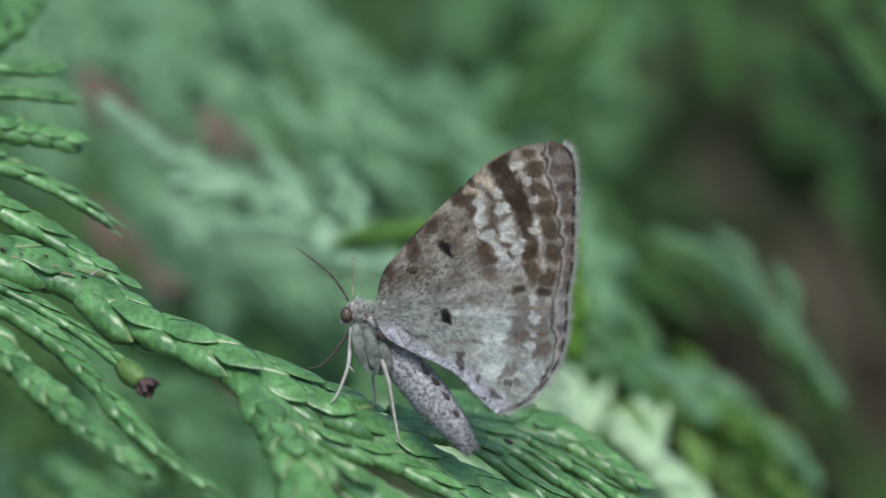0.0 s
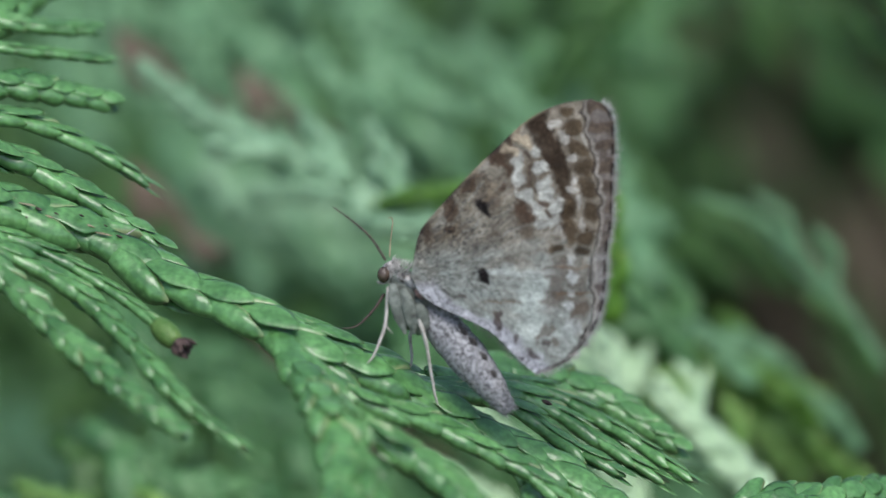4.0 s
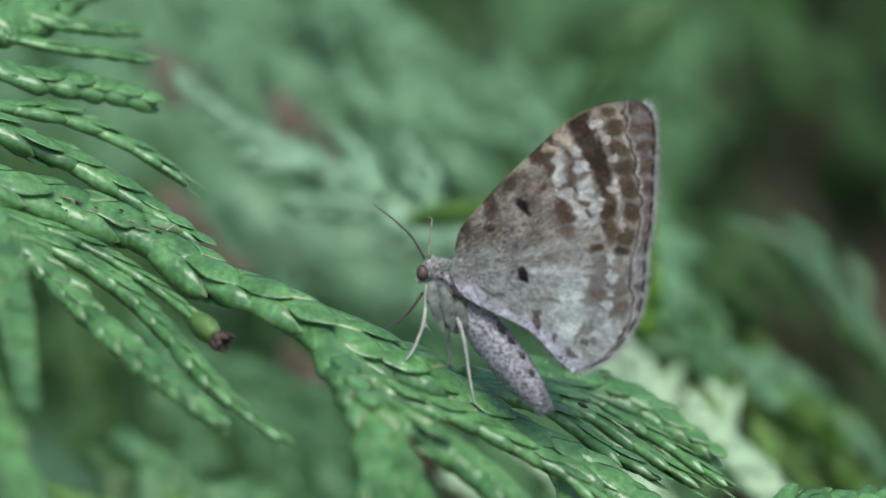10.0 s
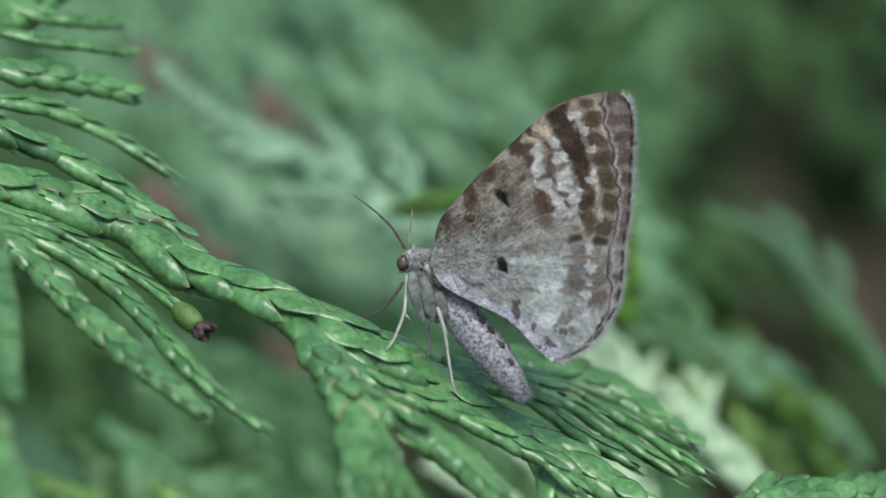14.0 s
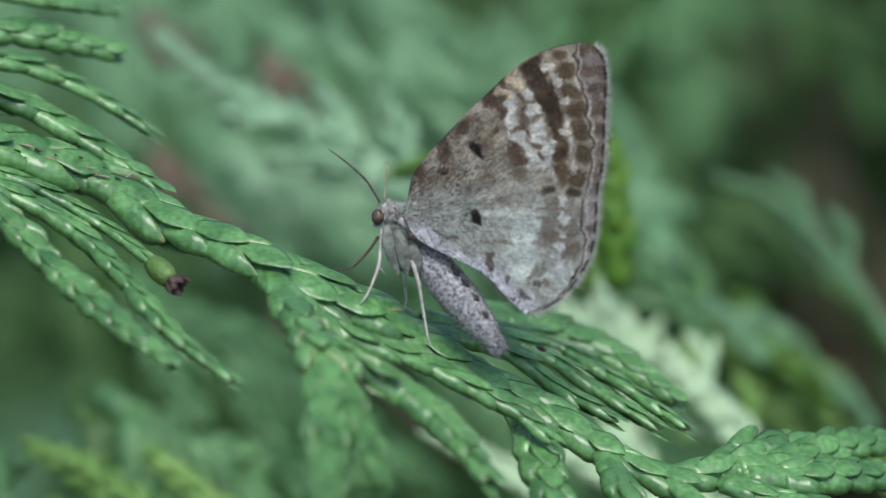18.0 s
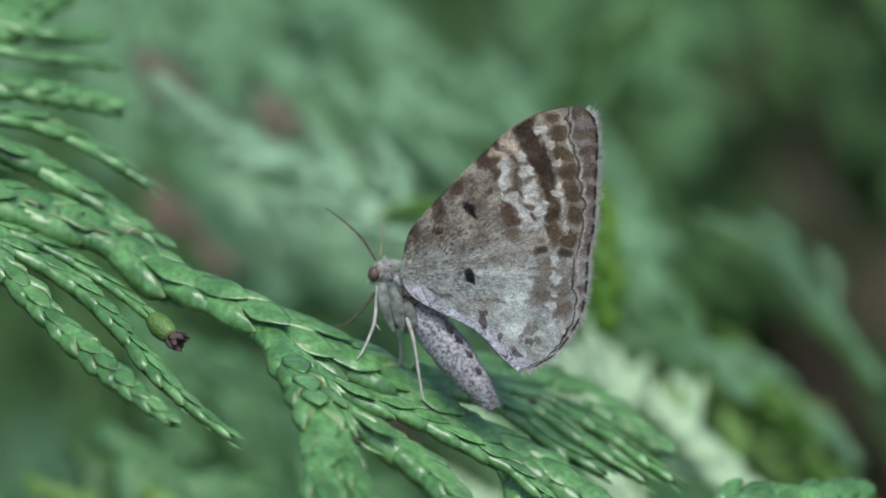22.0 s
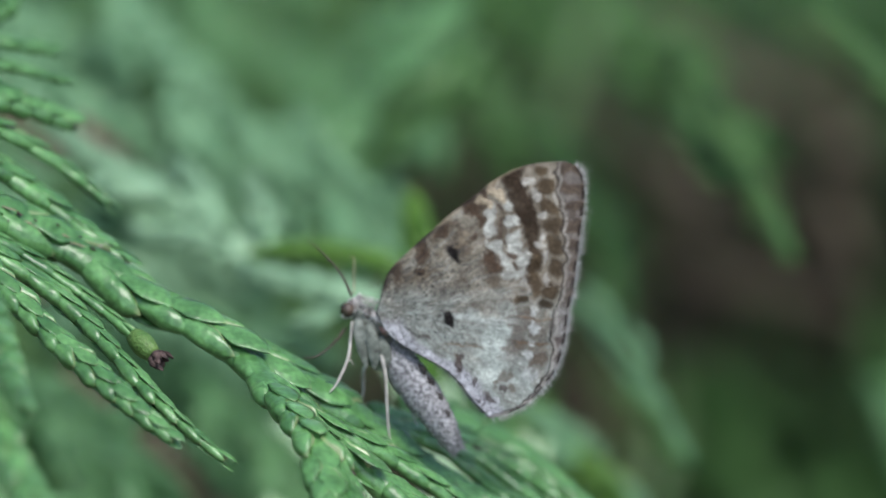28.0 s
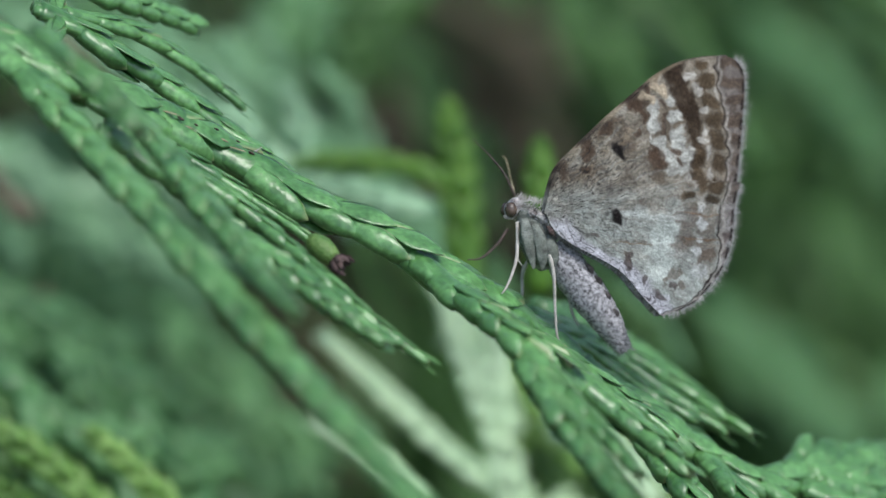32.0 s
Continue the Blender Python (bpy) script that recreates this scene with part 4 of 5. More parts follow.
def moth():
    rng = random.Random(11)
    m = new("moth")
    m.matrix_basis = W
    tagged(m, "grey and brown banded moth with raised wings on cedar", "moth")
    wing("hindwing", m, True, 0.0, "pale grey hindwing with a dark spot and lilac border")
    wing("forewing", m, False, 0.2, "brown forewing with wavy white bands and dark spot")
    wing("hindwing", m, True, 1.1, "", 0.16)
    wing("forewing", m, False, 0.9, "", 0.16)
    # fringe along the outer margin
    spots = []
    for k in range(1200):
        z = -7.15 + 15.5 * rng.random()
        x = float(knots(z, OUTER))
        dx = (float(knots(z + 0.2, OUTER)) - float(knots(z - 0.2, OUTER)))
        out = vec(0.4, 0, -dx).normalized()
        spots.append((vec(x - 0.08, float(wing_depth(x, z, z < 1.0, 0.0 if z < 1.0 else 0.2)) + 0.08 * rng.random(), z), out))
    v, f, e = hairs(spots, 0.36, 0.016, rng, 1.0)
    fringe = part("fringe", mesh("fringe", v, f, FRINGE, False), m, "pale hairy wing fringe")
    tagged(fringe, kind="stuff")
    v, f, e = hairs([q for q in spots if value_noise(q[0].z, 0.0 * q[0].z, 0.3, 5) > 0.5][::2], 0.6, 0.014, rng, 1.4)
    tagged(part("long_hairs", mesh("long_hairs", v, f, COLLAR, False), fringe, "sparse long whitish hairs"), kind="stuff")
    # hairs along the lower edge of the hindwing
    low = []
    for k in range(260):
        z = -6.9 + 5.0 * rng.random()
        x = float(knots(z, HW_LOWER))
        low.append((vec(x + 0.04, float(wing_depth(x, z, True, 0.0)) + 0.03, z), vec(-0.35, 0.5, -0.75).normalized()))
    v, f, e = hairs(low, 0.5, 0.016, rng, 0.5)
    tagged(part("hair_fringe", mesh("hair_fringe", v, f, FLANK, False), m, "fine greenish grey hairs on the hindwing edge"), kind="stuff")
    # body
    v, f = body_loft([(-2.5, 2.0, -1.3), (-2.2, 1.7, -2.1), (-1.75, 1.6, -3.1), (-1.3, 1.6, -4.1), (-1.0, 1.6, -4.8)], [0.45, 0.95, 1.15, 1.0, 0.45], 0.85, 24, vec(0, 1, 0), 0.05)
    thorax = part("thorax", mesh("thorax", v, f, FLANK), m, "greenish grey furry thorax")
    # flat leg bases folded against the thorax
    for pts in ([(-2.9, 0.9, -2.0), (-2.75, 0.6, -2.9), (-2.45, 0.6, -3.9), (-2.15, 0.8, -4.9)], [(-2.3, 0.7, -2.3), (-2.0, 0.45, -3.2), (-1.75, 0.5, -4.2), (-1.65, 0.7, -4.9)], [(-1.5, 0.7, -2.9), (-1.25, 0.45, -3.6), (-1.1, 0.5, -4.3), (-1.1, 0.7, -4.9)]):
        v, f = body_loft(pts, [0.2, 0.41, 0.37, 0.08], 0.36, 14, vec(0, 1, 0), 0.05)
        part("leg_base", mesh("leg_base", v, f, THORAX), thorax)
    v, f = body_loft([(-2.6, 1.0, -1.5), (-2.0, 0.75, -1.75), (-1.4, 0.6, -2.2), (-1.0, 0.6, -2.7)], [0.14, 0.2, 0.2, 0.06], 0.6, 12, vec(0, 1, 0), 0.15)
    part("collar", mesh("collar", v, f, COLLAR), thorax, "whitish scale collar at the wing base")
    v, f = body_loft([(-1.6, 0.4, -2.35), (-1.35, 0.3, -2.6), (-1.1, 0.35, -2.9)], [0.12, 0.24, 0.08], 0.6, 10, vec(0, 1, 0), 0.15)
    part("shoulder_mark", mesh("shoulder_mark", v, f, CAP), thorax, "dark brown shoulder tuft")
    v, f = body_loft([(-0.9, 1.4, -3.4), (0.15, 1.2, -4.7), (1.4, 0.9, -6.2), (2.65, 0.75, -7.7), (3.35, 0.75, -8.7), (3.84, 0.77, -9.3)], [0.8, 1.12, 1.14, 0.92, 0.6, 0.4], 0.9, 28, vec(0, 1, 0), 0.045)
    abdomen = part("abdomen", mesh("abdomen", v, f, BODY), m, "dark and pale grey mottled scaly abdomen")
    for bx, by, bz in ((1.75, 0.15, -5.35), (2.35, 0.1, -6.2), (2.9, 0.05, -7.2), (1.2, 0.2, -4.7)):
        v, f = body_loft([(bx - 0.3, by + 0.1, bz + 0.35), (bx, by, bz), (bx + 0.15, by + 0.15, bz - 0.3)], [0.05, 0.2, 0.05], 0.6, 8, vec(0, 1, 0), 0.2)
        part("dark_tuft", mesh("dark_tuft", v, f, TUFT), abdomen, "dark scale tuft")
    v, f = body_loft([(-2.6, 2.1, -0.85), (-2.95, 2.25, -1.15), (-3.2, 2.35, -1.55), (-3.25, 2.35, -2.0)], [0.3, 0.5, 0.5, 0.2], 1.0, 16, vec(0, 1, 0), 0.06)
    head = part("head", mesh("head", v, f, COLLAR), m, "pale grey scaly head")
    for sgn in (-1, 1):
        rings = []
        for i in range(9):
            a = math.pi * (0.04 + 0.92 * i / 8)
            rings.append([(vec(-3.42, 2.3 + sgn * 0.42, -1.48) + vec(0.37 * math.sin(a) * math.cos(t), sgn * -math.cos(a) * 0.36, 0.48 * math.sin(a) * math.sin(t))) * MM for t in (k * math.pi / 7 for k in range(14))])
        part("eye", mesh("eye", *loft(rings), EYE), head, "round brown eye")
    part("palp", mesh("palp", *body_loft([(-3.3, 2.0, -1.9), (-3.6, 2.0, -1.95), (-3.8, 2.0, -1.85)], [0.13, 0.11, 0.04], 1, 8, vec(0, 1, 0), 0.1), COLLAR), head)
    # fur on thorax, collar and head
    def fur(name, parent, count, a0, a1, r0, r1, way, length, mat):
        spots_, a0, a1 = [], vec(*a0), vec(*a1)
        ax = (a1 - a0).normalized()
        s = ax.cross(vec(0, 1, 0)).normalized()
        for k in range(count):
            f, a = rng.random(), rng.random() * 2 * math.pi
            out = math.cos(a) * s + math.sin(a) * vec(0, 1, 0)
            spots_.append((a0.lerp(a1, f) + out * (r0 + (r1 - r0) * f), (out * 0.3 + vec(*way)).normalized()))
        v, f, e = hairs(spots_, length, 0.028, rng, 0.4)
        tagged(part(name, mesh(name, v, f, mat, False), parent), kind="stuff")
    fur("fur", thorax, 160, (-2.4, 1.8, -1.6), (-1.1, 1.6, -4.4), 0.85, 0.85, (0.4, 0, -0.8), 0.3, THORAX)
    fur("shoulder_fur", thorax, 120, (-2.5, 1.0, -1.5), (-1.1, 0.65, -2.4), 0.2, 0.22, (0.8, -0.1, -0.3), 0.5, COLLAR)
    fur("collar_fur", head, 260, (-3.1, 2.2, -0.9), (-2.1, 1.3, -1.5), 0.32, 0.6, (0.3, -0.1, 0.5), 0.34, COLLAR)
    fur("scale_fur", abdomen, 420, (-0.2, 1.3, -4.3), (2.65, 0.75, -7.7), 1.0, 0.82, (0.55, 0, -0.8), 0.36, BODY)
    fur("tail_fur", abdomen, 200, (2.95, 0.75, -8.1), (3.8, 0.77, -9.25), 0.66, 0.36, (0.5, 0, -0.8), 0.5, BODY)
    # antennae: one towards the camera side, one away
    for pts, lab, mat in (([(-3.3, 1.7, -0.65), (-3.72, 1.6, 0.05), (-4.26, 1.5, 0.77), (-5.2, 1.3, 1.6), (-6.3, 1.1, 2.4)], "thin brown antenna", FEELER),
                          ([(-3.08, 2.4, -0.45), (-3.05, 3.2, 0.3), (-2.97, 4.1, 1.1), (-2.93, 4.7, 1.62), (-3.02, 4.85, 1.82), (-3.2, 4.8, 1.8)], "thin pale brown antenna with a curled tip", DRY)):
        v, f = body_loft(pts, [0.08, 0.075, 0.065, 0.05, 0.03] if mat == FEELER else [0.05, 0.045, 0.042, 0.038, 0.025], 1, 7, vec(0, 1, 0.2), 0.18, 4)
        part("antenna", mesh("antenna", v, f, mat), m, lab)
    limb(m, "foreleg", [(-3.15, 1.4, -2.2), (-3.22, 1.0, -3.3), (-3.3, 0.66, -4.3), (-3.62, 0.4, -5.3), (-3.98, 0.2, -6.1), (-4.3, 0.07, -6.53)], [0.13, 0.12, 0.12, 0.1, 0.08, 0.05], "whitish thin foreleg", [((-3.3, 0.66, -4.35), (-2.9, 0.6, -4.85))])
    limb(m, "middle_leg", [(-1.46, 0.6, -3.5), (-1.3, 0.4, -4.3), (-0.98, 0.5, -5.3), (-0.7, 0.8, -7.0), (-0.42, 1.0, -8.5), (-0.25, 1.0, -8.95)], [0.15, 0.16, 0.13, 0.1, 0.08, 0.04], "pale thin middle leg")
    limb(m, "foreleg", [(-3.4, 2.4, -2.6), (-3.85, 2.2, -3.3), (-4.35, 2.15, -3.9), (-5.0, 2.2, -4.45), (-5.8, 2.25, -4.6)], [0.11, 0.1, 0.09, 0.07, 0.04], "brownish thin foreleg", (), FEELER)
    limb(m, "middle_leg", [(-1.6, 2.8, -3.9), (-1.9, 3.4, -5.0), (-1.8, 3.6, -6.2), (-1.9, 3.4, -6.9)], [0.15, 0.13, 0.1, 0.06])
    limb(m, "hind_leg", [(0.0, 2.6, -4.8), (0.9, 3.2, -6.0), (1.2, 3.0, -7.2), (1.6, 2.9, -8.0)], [0.15, 0.13, 0.1, 0.06])
    return m


moth()


# ---- sprays behind ----
def back_spray(base, tip, normal, mat, rng, n=7, reach=0.45, width=1.7, label="", spread=38):
    """A flat spray from base to tip (mm round the moth), side shoots on both sides in its plane."""
    base, tip = vec(*base), vec(*tip)
    ob = new("cedar_spray")
    ob.matrix_basis = W @ Matrix.Translation(base * MM)
    tagged(ob, label, "foliage spray", "sprays of the cedar hedge")
    run = tip - base
    t = run.normalized()
    nrm = vec(*normal)
    nrm = (nrm - t * nrm.dot(t)).normalized()
    side = nrm.cross(t)
    L = run.length
    mid = run * 0.5 + nrm * 0.06 * L
    rest = []
    shoot(ob, "stem", [vec(0, 0, 0), mid * MM, run * MM], width * MM, 2.2 * MM, rng, mat, rest, 0, 14, nrm)
    for k in range(n):
        f = 0.1 + 0.8 * k / max(n - 1, 1)
        sgn = 1 if k % 2 else -1
        a = radians(spread + 14 * (rng.random() - 0.5))
        p0 = run * f + nrm * 0.24 * L * f * (1 - f)
        l = reach * L * (1 - 0.45 * f) * (0.85 + 0.3 * rng.random())
        d = t * math.cos(a) + sgn * side * math.sin(a)
        p1 = p0 + d * l * 0.55 - nrm * 0.02 * l
        p2 = p0 + (d * 0.8 + t * 0.35).normalized() * l - nrm * 0.1 * l
        shoot(ob, "side_shoot", [p0 * MM, p1 * MM, p2 * MM], width * (0.95 + 0.2 * rng.random()) * MM, 2.1 * MM, rng, mat, rest, 0, 8, nrm)
        if l > 9:
            for h in (0.4, 0.7):
                q0 = p0.lerp(p2, h)
                q1 = q0 + (d * 0.6 - sgn * side * 0.55 * (1 if h < 0.5 else -0.8)).normalized() * l * 0.4
                shoot(ob, "side_shoot", [q0 * MM, q0.lerp(q1, 0.5) * MM, q1 * MM], width * 0.9 * MM, 2.1 * MM, rng, mat, rest, 0, 5, nrm)
    gather(ob, rest, mat)
    return ob


def open_spray(label, mat, normal, rng, *ways):
    """A loose spray: each shoot has its width and its way from root to tip (mm round the moth)."""
    base, nrm = vec(*ways[0][1][0]), vec(*normal).normalized()
    ob = new("cedar_spray")
    ob.matrix_basis = W @ Matrix.Translation(base * MM)
    tagged(ob, label, "foliage spray", "sprays of the cedar hedge")
    rest = []
    for width, way in ways:
        shoot(ob, "side_shoot", [(vec(*p) - base) * MM for p in way], width * MM, (1.5 + 0.35 * width) * MM, rng, mat, rest, 0, 6 * (len(way) - 1), nrm)
    gather(ob, rest, mat)
    return ob


def backdrop_sprays():
    rng = random.Random(21)
    pale, yel, green, dull, bright = "pale bluish green cedar spray", "yellow-green young cedar spray", "green cedar spray hanging below the moth", "dull green cedar spray deeper in the hedge", "bright pale green cedar spray, coloured as if lit by the sky"
    open_spray(pale, LEAF_PALE_BLUE, (0.2, -0.8, 0.5), rng, (2.0, [(-2.6, 46.0, 2.7), (-6.7, 46.7, 4.7), (-11.3, 47.5, 6.8), (-16.0, 48.2, 8.9), (-20.7, 49.0, 12.6)]), (1.9, [(-2.6, 46.0, 2.7), (-4.7, 46.0, 3.0), (-8.2, 46.0, 3.8), (-12.4, 46.0, 4.0)]), (2.0, [(-2.6, 46.0, 2.7), (-3.4, 46.0, 4.9), (-4.4, 46.0, 7.2)]), (1.7, [(-6.6, 46.0, 4.7), (-7.7, 47.5, 6.7), (-9.5, 49.0, 9.0)]), (1.6, [(-11.3, 46.0, 6.7), (-13.2, 46.0, 6.7), (-15.5, 46.0, 6.9)]))
    open_spray(pale, LEAF_PALE_BLUE, (0.2, -0.8, 0.5), rng, (1.9, [(4.3, 41.0, 0.5), (-0.6, 41.0, 1.1), (-5.0, 41.0, 1.8)]), (1.5, [(1.9, 41.0, 0.8), (0.7, 41.0, -0.5), (-1.2, 41.0, -1.4)]))
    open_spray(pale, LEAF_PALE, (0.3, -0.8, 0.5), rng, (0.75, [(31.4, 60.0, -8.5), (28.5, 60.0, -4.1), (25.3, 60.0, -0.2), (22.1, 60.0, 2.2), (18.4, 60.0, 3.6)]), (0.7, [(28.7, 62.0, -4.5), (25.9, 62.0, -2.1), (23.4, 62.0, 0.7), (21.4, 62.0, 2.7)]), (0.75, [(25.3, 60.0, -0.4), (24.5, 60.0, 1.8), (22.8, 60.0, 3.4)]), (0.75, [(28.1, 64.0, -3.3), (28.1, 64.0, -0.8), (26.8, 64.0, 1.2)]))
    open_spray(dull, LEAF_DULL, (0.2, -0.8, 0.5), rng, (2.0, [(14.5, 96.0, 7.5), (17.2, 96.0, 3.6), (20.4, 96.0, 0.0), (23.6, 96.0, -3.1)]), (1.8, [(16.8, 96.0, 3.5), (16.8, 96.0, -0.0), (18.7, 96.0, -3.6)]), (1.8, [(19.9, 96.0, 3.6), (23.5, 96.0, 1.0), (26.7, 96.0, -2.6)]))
    open_spray(bright, LEAF_SKYLIT, (0.2, -0.8, 0.5), rng, (2.0, [(13.4, 52.0, -9.6), (12.5, 52.0, -8.3), (11.4, 52.0, -6.9)]), (1.7, [(12.8, 52.0, -9.3), (13.4, 52.0, -8.3), (13.3, 52.0, -7.1)]), (1.5, [(12.2, 52.0, -8.7), (11.0, 52.0, -8.4), (10.0, 52.0, -7.7)]))
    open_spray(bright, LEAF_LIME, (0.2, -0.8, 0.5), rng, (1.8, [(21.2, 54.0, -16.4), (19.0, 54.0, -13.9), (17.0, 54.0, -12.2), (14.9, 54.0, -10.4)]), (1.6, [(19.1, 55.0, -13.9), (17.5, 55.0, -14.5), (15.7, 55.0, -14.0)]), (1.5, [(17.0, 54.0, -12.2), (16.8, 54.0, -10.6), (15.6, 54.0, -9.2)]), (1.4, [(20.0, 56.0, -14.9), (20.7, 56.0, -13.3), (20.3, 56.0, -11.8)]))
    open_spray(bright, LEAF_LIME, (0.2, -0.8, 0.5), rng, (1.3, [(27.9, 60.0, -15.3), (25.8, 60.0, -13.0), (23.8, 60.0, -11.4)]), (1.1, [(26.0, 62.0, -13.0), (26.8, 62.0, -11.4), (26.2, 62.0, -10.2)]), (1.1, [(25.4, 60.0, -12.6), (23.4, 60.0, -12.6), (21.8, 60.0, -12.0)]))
    open_spray(yel, LEAF_YELLOW, (0.2, -0.8, 0.5), rng, (1.8, [(24.1, 64.0, -11.0), (21.7, 64.0, -8.6), (18.8, 64.0, -7.3), (15.6, 64.0, -6.3)]), (1.6, [(21.8, 66.0, -8.7), (21.8, 66.0, -7.0), (20.6, 66.0, -5.4)]), (1.5, [(19.0, 66.0, -7.3), (17.7, 66.0, -8.3), (16.1, 66.0, -8.7)]))
    open_spray(dull, LEAF_MID, (0.2, -0.8, 0.5), rng, (1.8, [(17.8, 60.0, -8.7), (15.7, 60.0, -5.5), (13.7, 60.0, -3.1), (12.5, 60.0, -0.7)]), (1.6, [(15.7, 60.0, -5.5), (14.1, 60.0, -5.5), (12.5, 60.0, -4.7)]), (1.6, [(17.1, 62.0, -7.1), (17.4, 62.0, -4.7), (16.6, 62.0, -2.3)]))
    # fan whose leaf colour is lightened to stand in for sky light
    open_spray(bright, LEAF_SKYLIT, (0.1, -0.6, 0.8), rng, (2.6, [(15.1, 45.0, -24.4), (13.5, 45.0, -19.4), (12.0, 45.0, -15.6), (10.1, 45.0, -11.8), (8.3, 45.0, -8.0), (7.2, 45.0, -5.5)]), (1.9, [(12.6, 45.0, -18.7), (7.9, 45.0, -15.6), (4.5, 45.0, -13.0), (1.4, 45.0, -10.6), (-1.7, 45.0, -8.3)]), (1.7, [(6.3, 45.0, -19.0), (4.4, 45.0, -17.6), (1.8, 45.0, -16.0), (-1.3, 45.0, -14.4)]), (1.5, [(20.4, 46.0, -15.6), (18.5, 46.0, -13.5), (17.1, 46.0, -11.4)]), (1.5, [(17.7, 46.0, -12.4), (16.0, 46.0, -11.3), (14.6, 46.0, -9.9)]), (1.3, [(19.2, 46.0, -14.3), (17.3, 46.0, -14.3), (16.0, 46.0, -13.5)]), (1.3, [(16.9, 46.0, -11.6), (17.3, 46.0, -9.7), (16.5, 46.0, -8.6)]), (2.0, [(14.0, 45.0, -20.5), (16.4, 45.0, -19.2), (19.4, 45.0, -20.2)]), (2.4, [(23.2, 44.0, -18.4), (20.7, 44.0, -15.6), (18.2, 44.0, -13.0), (15.9, 44.0, -10.8), (14.4, 44.0, -9.1)]), (1.8, [(12.6, 45.0, -14.0), (10.9, 45.0, -11.3), (9.1, 45.0, -8.7), (7.7, 45.0, -6.5), (6.3, 45.0, -4.2)]), (1.8, [(12.0, 45.0, -12.4), (11.4, 45.0, -9.7), (10.7, 45.0, -7.4), (10.1, 45.0, -5.5)]), (3.2, [(12.9, 46.0, -14.3), (11.9, 46.0, -11.7), (10.9, 46.0, -9.4), (10.0, 46.0, -7.1), (9.2, 46.0, -4.8)]))
    open_spray(bright, LEAF_LIME, (0.1, -0.9, 0.5), rng, (2.2, [(-16.3, 35.0, -22.9), (-19.9, 35.0, -19.9), (-23.4, 35.0, -17.5), (-26.9, 35.0, -15.7)]), (1.8, [(-12.5, 35.0, -22.4), (-14.5, 35.0, -20.3), (-17.0, 35.0, -18.0), (-19.6, 35.0, -16.1)]), (1.8, [(-20.5, 36.0, -23.2), (-22.9, 36.0, -21.1), (-26.0, 36.0, -19.5)]))
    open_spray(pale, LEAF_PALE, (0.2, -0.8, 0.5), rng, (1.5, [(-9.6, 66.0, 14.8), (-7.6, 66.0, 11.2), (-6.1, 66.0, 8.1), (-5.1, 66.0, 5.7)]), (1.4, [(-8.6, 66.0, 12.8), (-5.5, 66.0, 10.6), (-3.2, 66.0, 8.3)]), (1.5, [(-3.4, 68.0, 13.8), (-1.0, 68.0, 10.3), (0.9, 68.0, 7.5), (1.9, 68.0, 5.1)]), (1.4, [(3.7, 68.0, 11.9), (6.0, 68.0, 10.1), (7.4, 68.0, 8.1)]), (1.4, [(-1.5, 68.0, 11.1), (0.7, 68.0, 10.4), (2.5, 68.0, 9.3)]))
    open_spray(pale, LEAF_PALE_BLUE, (0.2, -0.7, 0.6), rng, (3.0, [(-7.3, 86.0, 11.2), (-5.1, 86.0, 8.2), (-3.1, 86.0, 4.7), (-1.6, 86.0, 2.1)]), (2.8, [(-4.7, 86.0, 11.7), (-2.5, 86.0, 8.7), (-0.7, 86.0, 6.1)]), (2.8, [(-9.0, 86.0, 8.6), (-6.8, 86.0, 6.0), (-5.0, 86.0, 3.0)]), (2.6, [(-10.7, 86.0, 2.9), (-7.2, 86.0, 2.5), (-4.6, 86.0, 0.8)]), (2.8, [(-18.1, 86.0, 6.7), (-15.5, 86.0, 3.7), (-12.4, 86.0, 0.7)]), (2.8, [(-14.2, 86.0, 5.4), (-11.6, 86.0, 2.9), (-8.5, 86.0, -0.1)]), (2.6, [(-8.9, 86.0, 0.7), (-6.3, 86.0, -0.5), (-4.5, 86.0, -2.2)]))
    open_spray(yel, LEAF_YELLOW, (0, -1, 0.2), rng, (2.6, [(8.8, 45.0, -4.8), (8.1, 45.0, -1.0), (7.7, 45.0, 2.9), (6.7, 45.0, 7.1)]), (1.5, [(7.8, 45.0, 2.5), (3.0, 45.0, 3.6), (-1.1, 45.0, 3.6), (-3.9, 45.0, 3.1)]))
    open_spray(yel, LEAF_YELLOW, (0, -1, 0.2), rng, (2.1, [(11.0, 36.9, -4.6), (10.8, 36.4, -0.6), (10.4, 36.4, 4.4)]))
    open_spray(pale, LEAF_PALE, (0.2, -0.8, 0.5), rng, (2.6, [(14.5, 82.0, 2.4), (12.4, 82.0, 6.6), (10.8, 82.0, 9.5), (9.2, 82.0, 12.7)]), (2.6, [(8.3, 80.0, 4.0), (6.7, 80.0, 7.4), (5.0, 80.0, 11.6), (2.7, 80.0, 15.5)]), (2.2, [(12.0, 82.0, 5.7), (10.0, 82.0, 7.3), (8.1, 82.0, 8.0)]))
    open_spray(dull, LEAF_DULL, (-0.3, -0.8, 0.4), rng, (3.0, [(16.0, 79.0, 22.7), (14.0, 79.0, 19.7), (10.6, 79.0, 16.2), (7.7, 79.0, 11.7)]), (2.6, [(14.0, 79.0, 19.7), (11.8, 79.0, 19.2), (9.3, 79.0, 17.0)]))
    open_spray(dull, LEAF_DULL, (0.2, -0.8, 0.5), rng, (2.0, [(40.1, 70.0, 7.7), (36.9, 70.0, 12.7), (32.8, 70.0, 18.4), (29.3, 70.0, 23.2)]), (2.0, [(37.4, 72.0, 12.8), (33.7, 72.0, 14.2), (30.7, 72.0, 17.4)]))
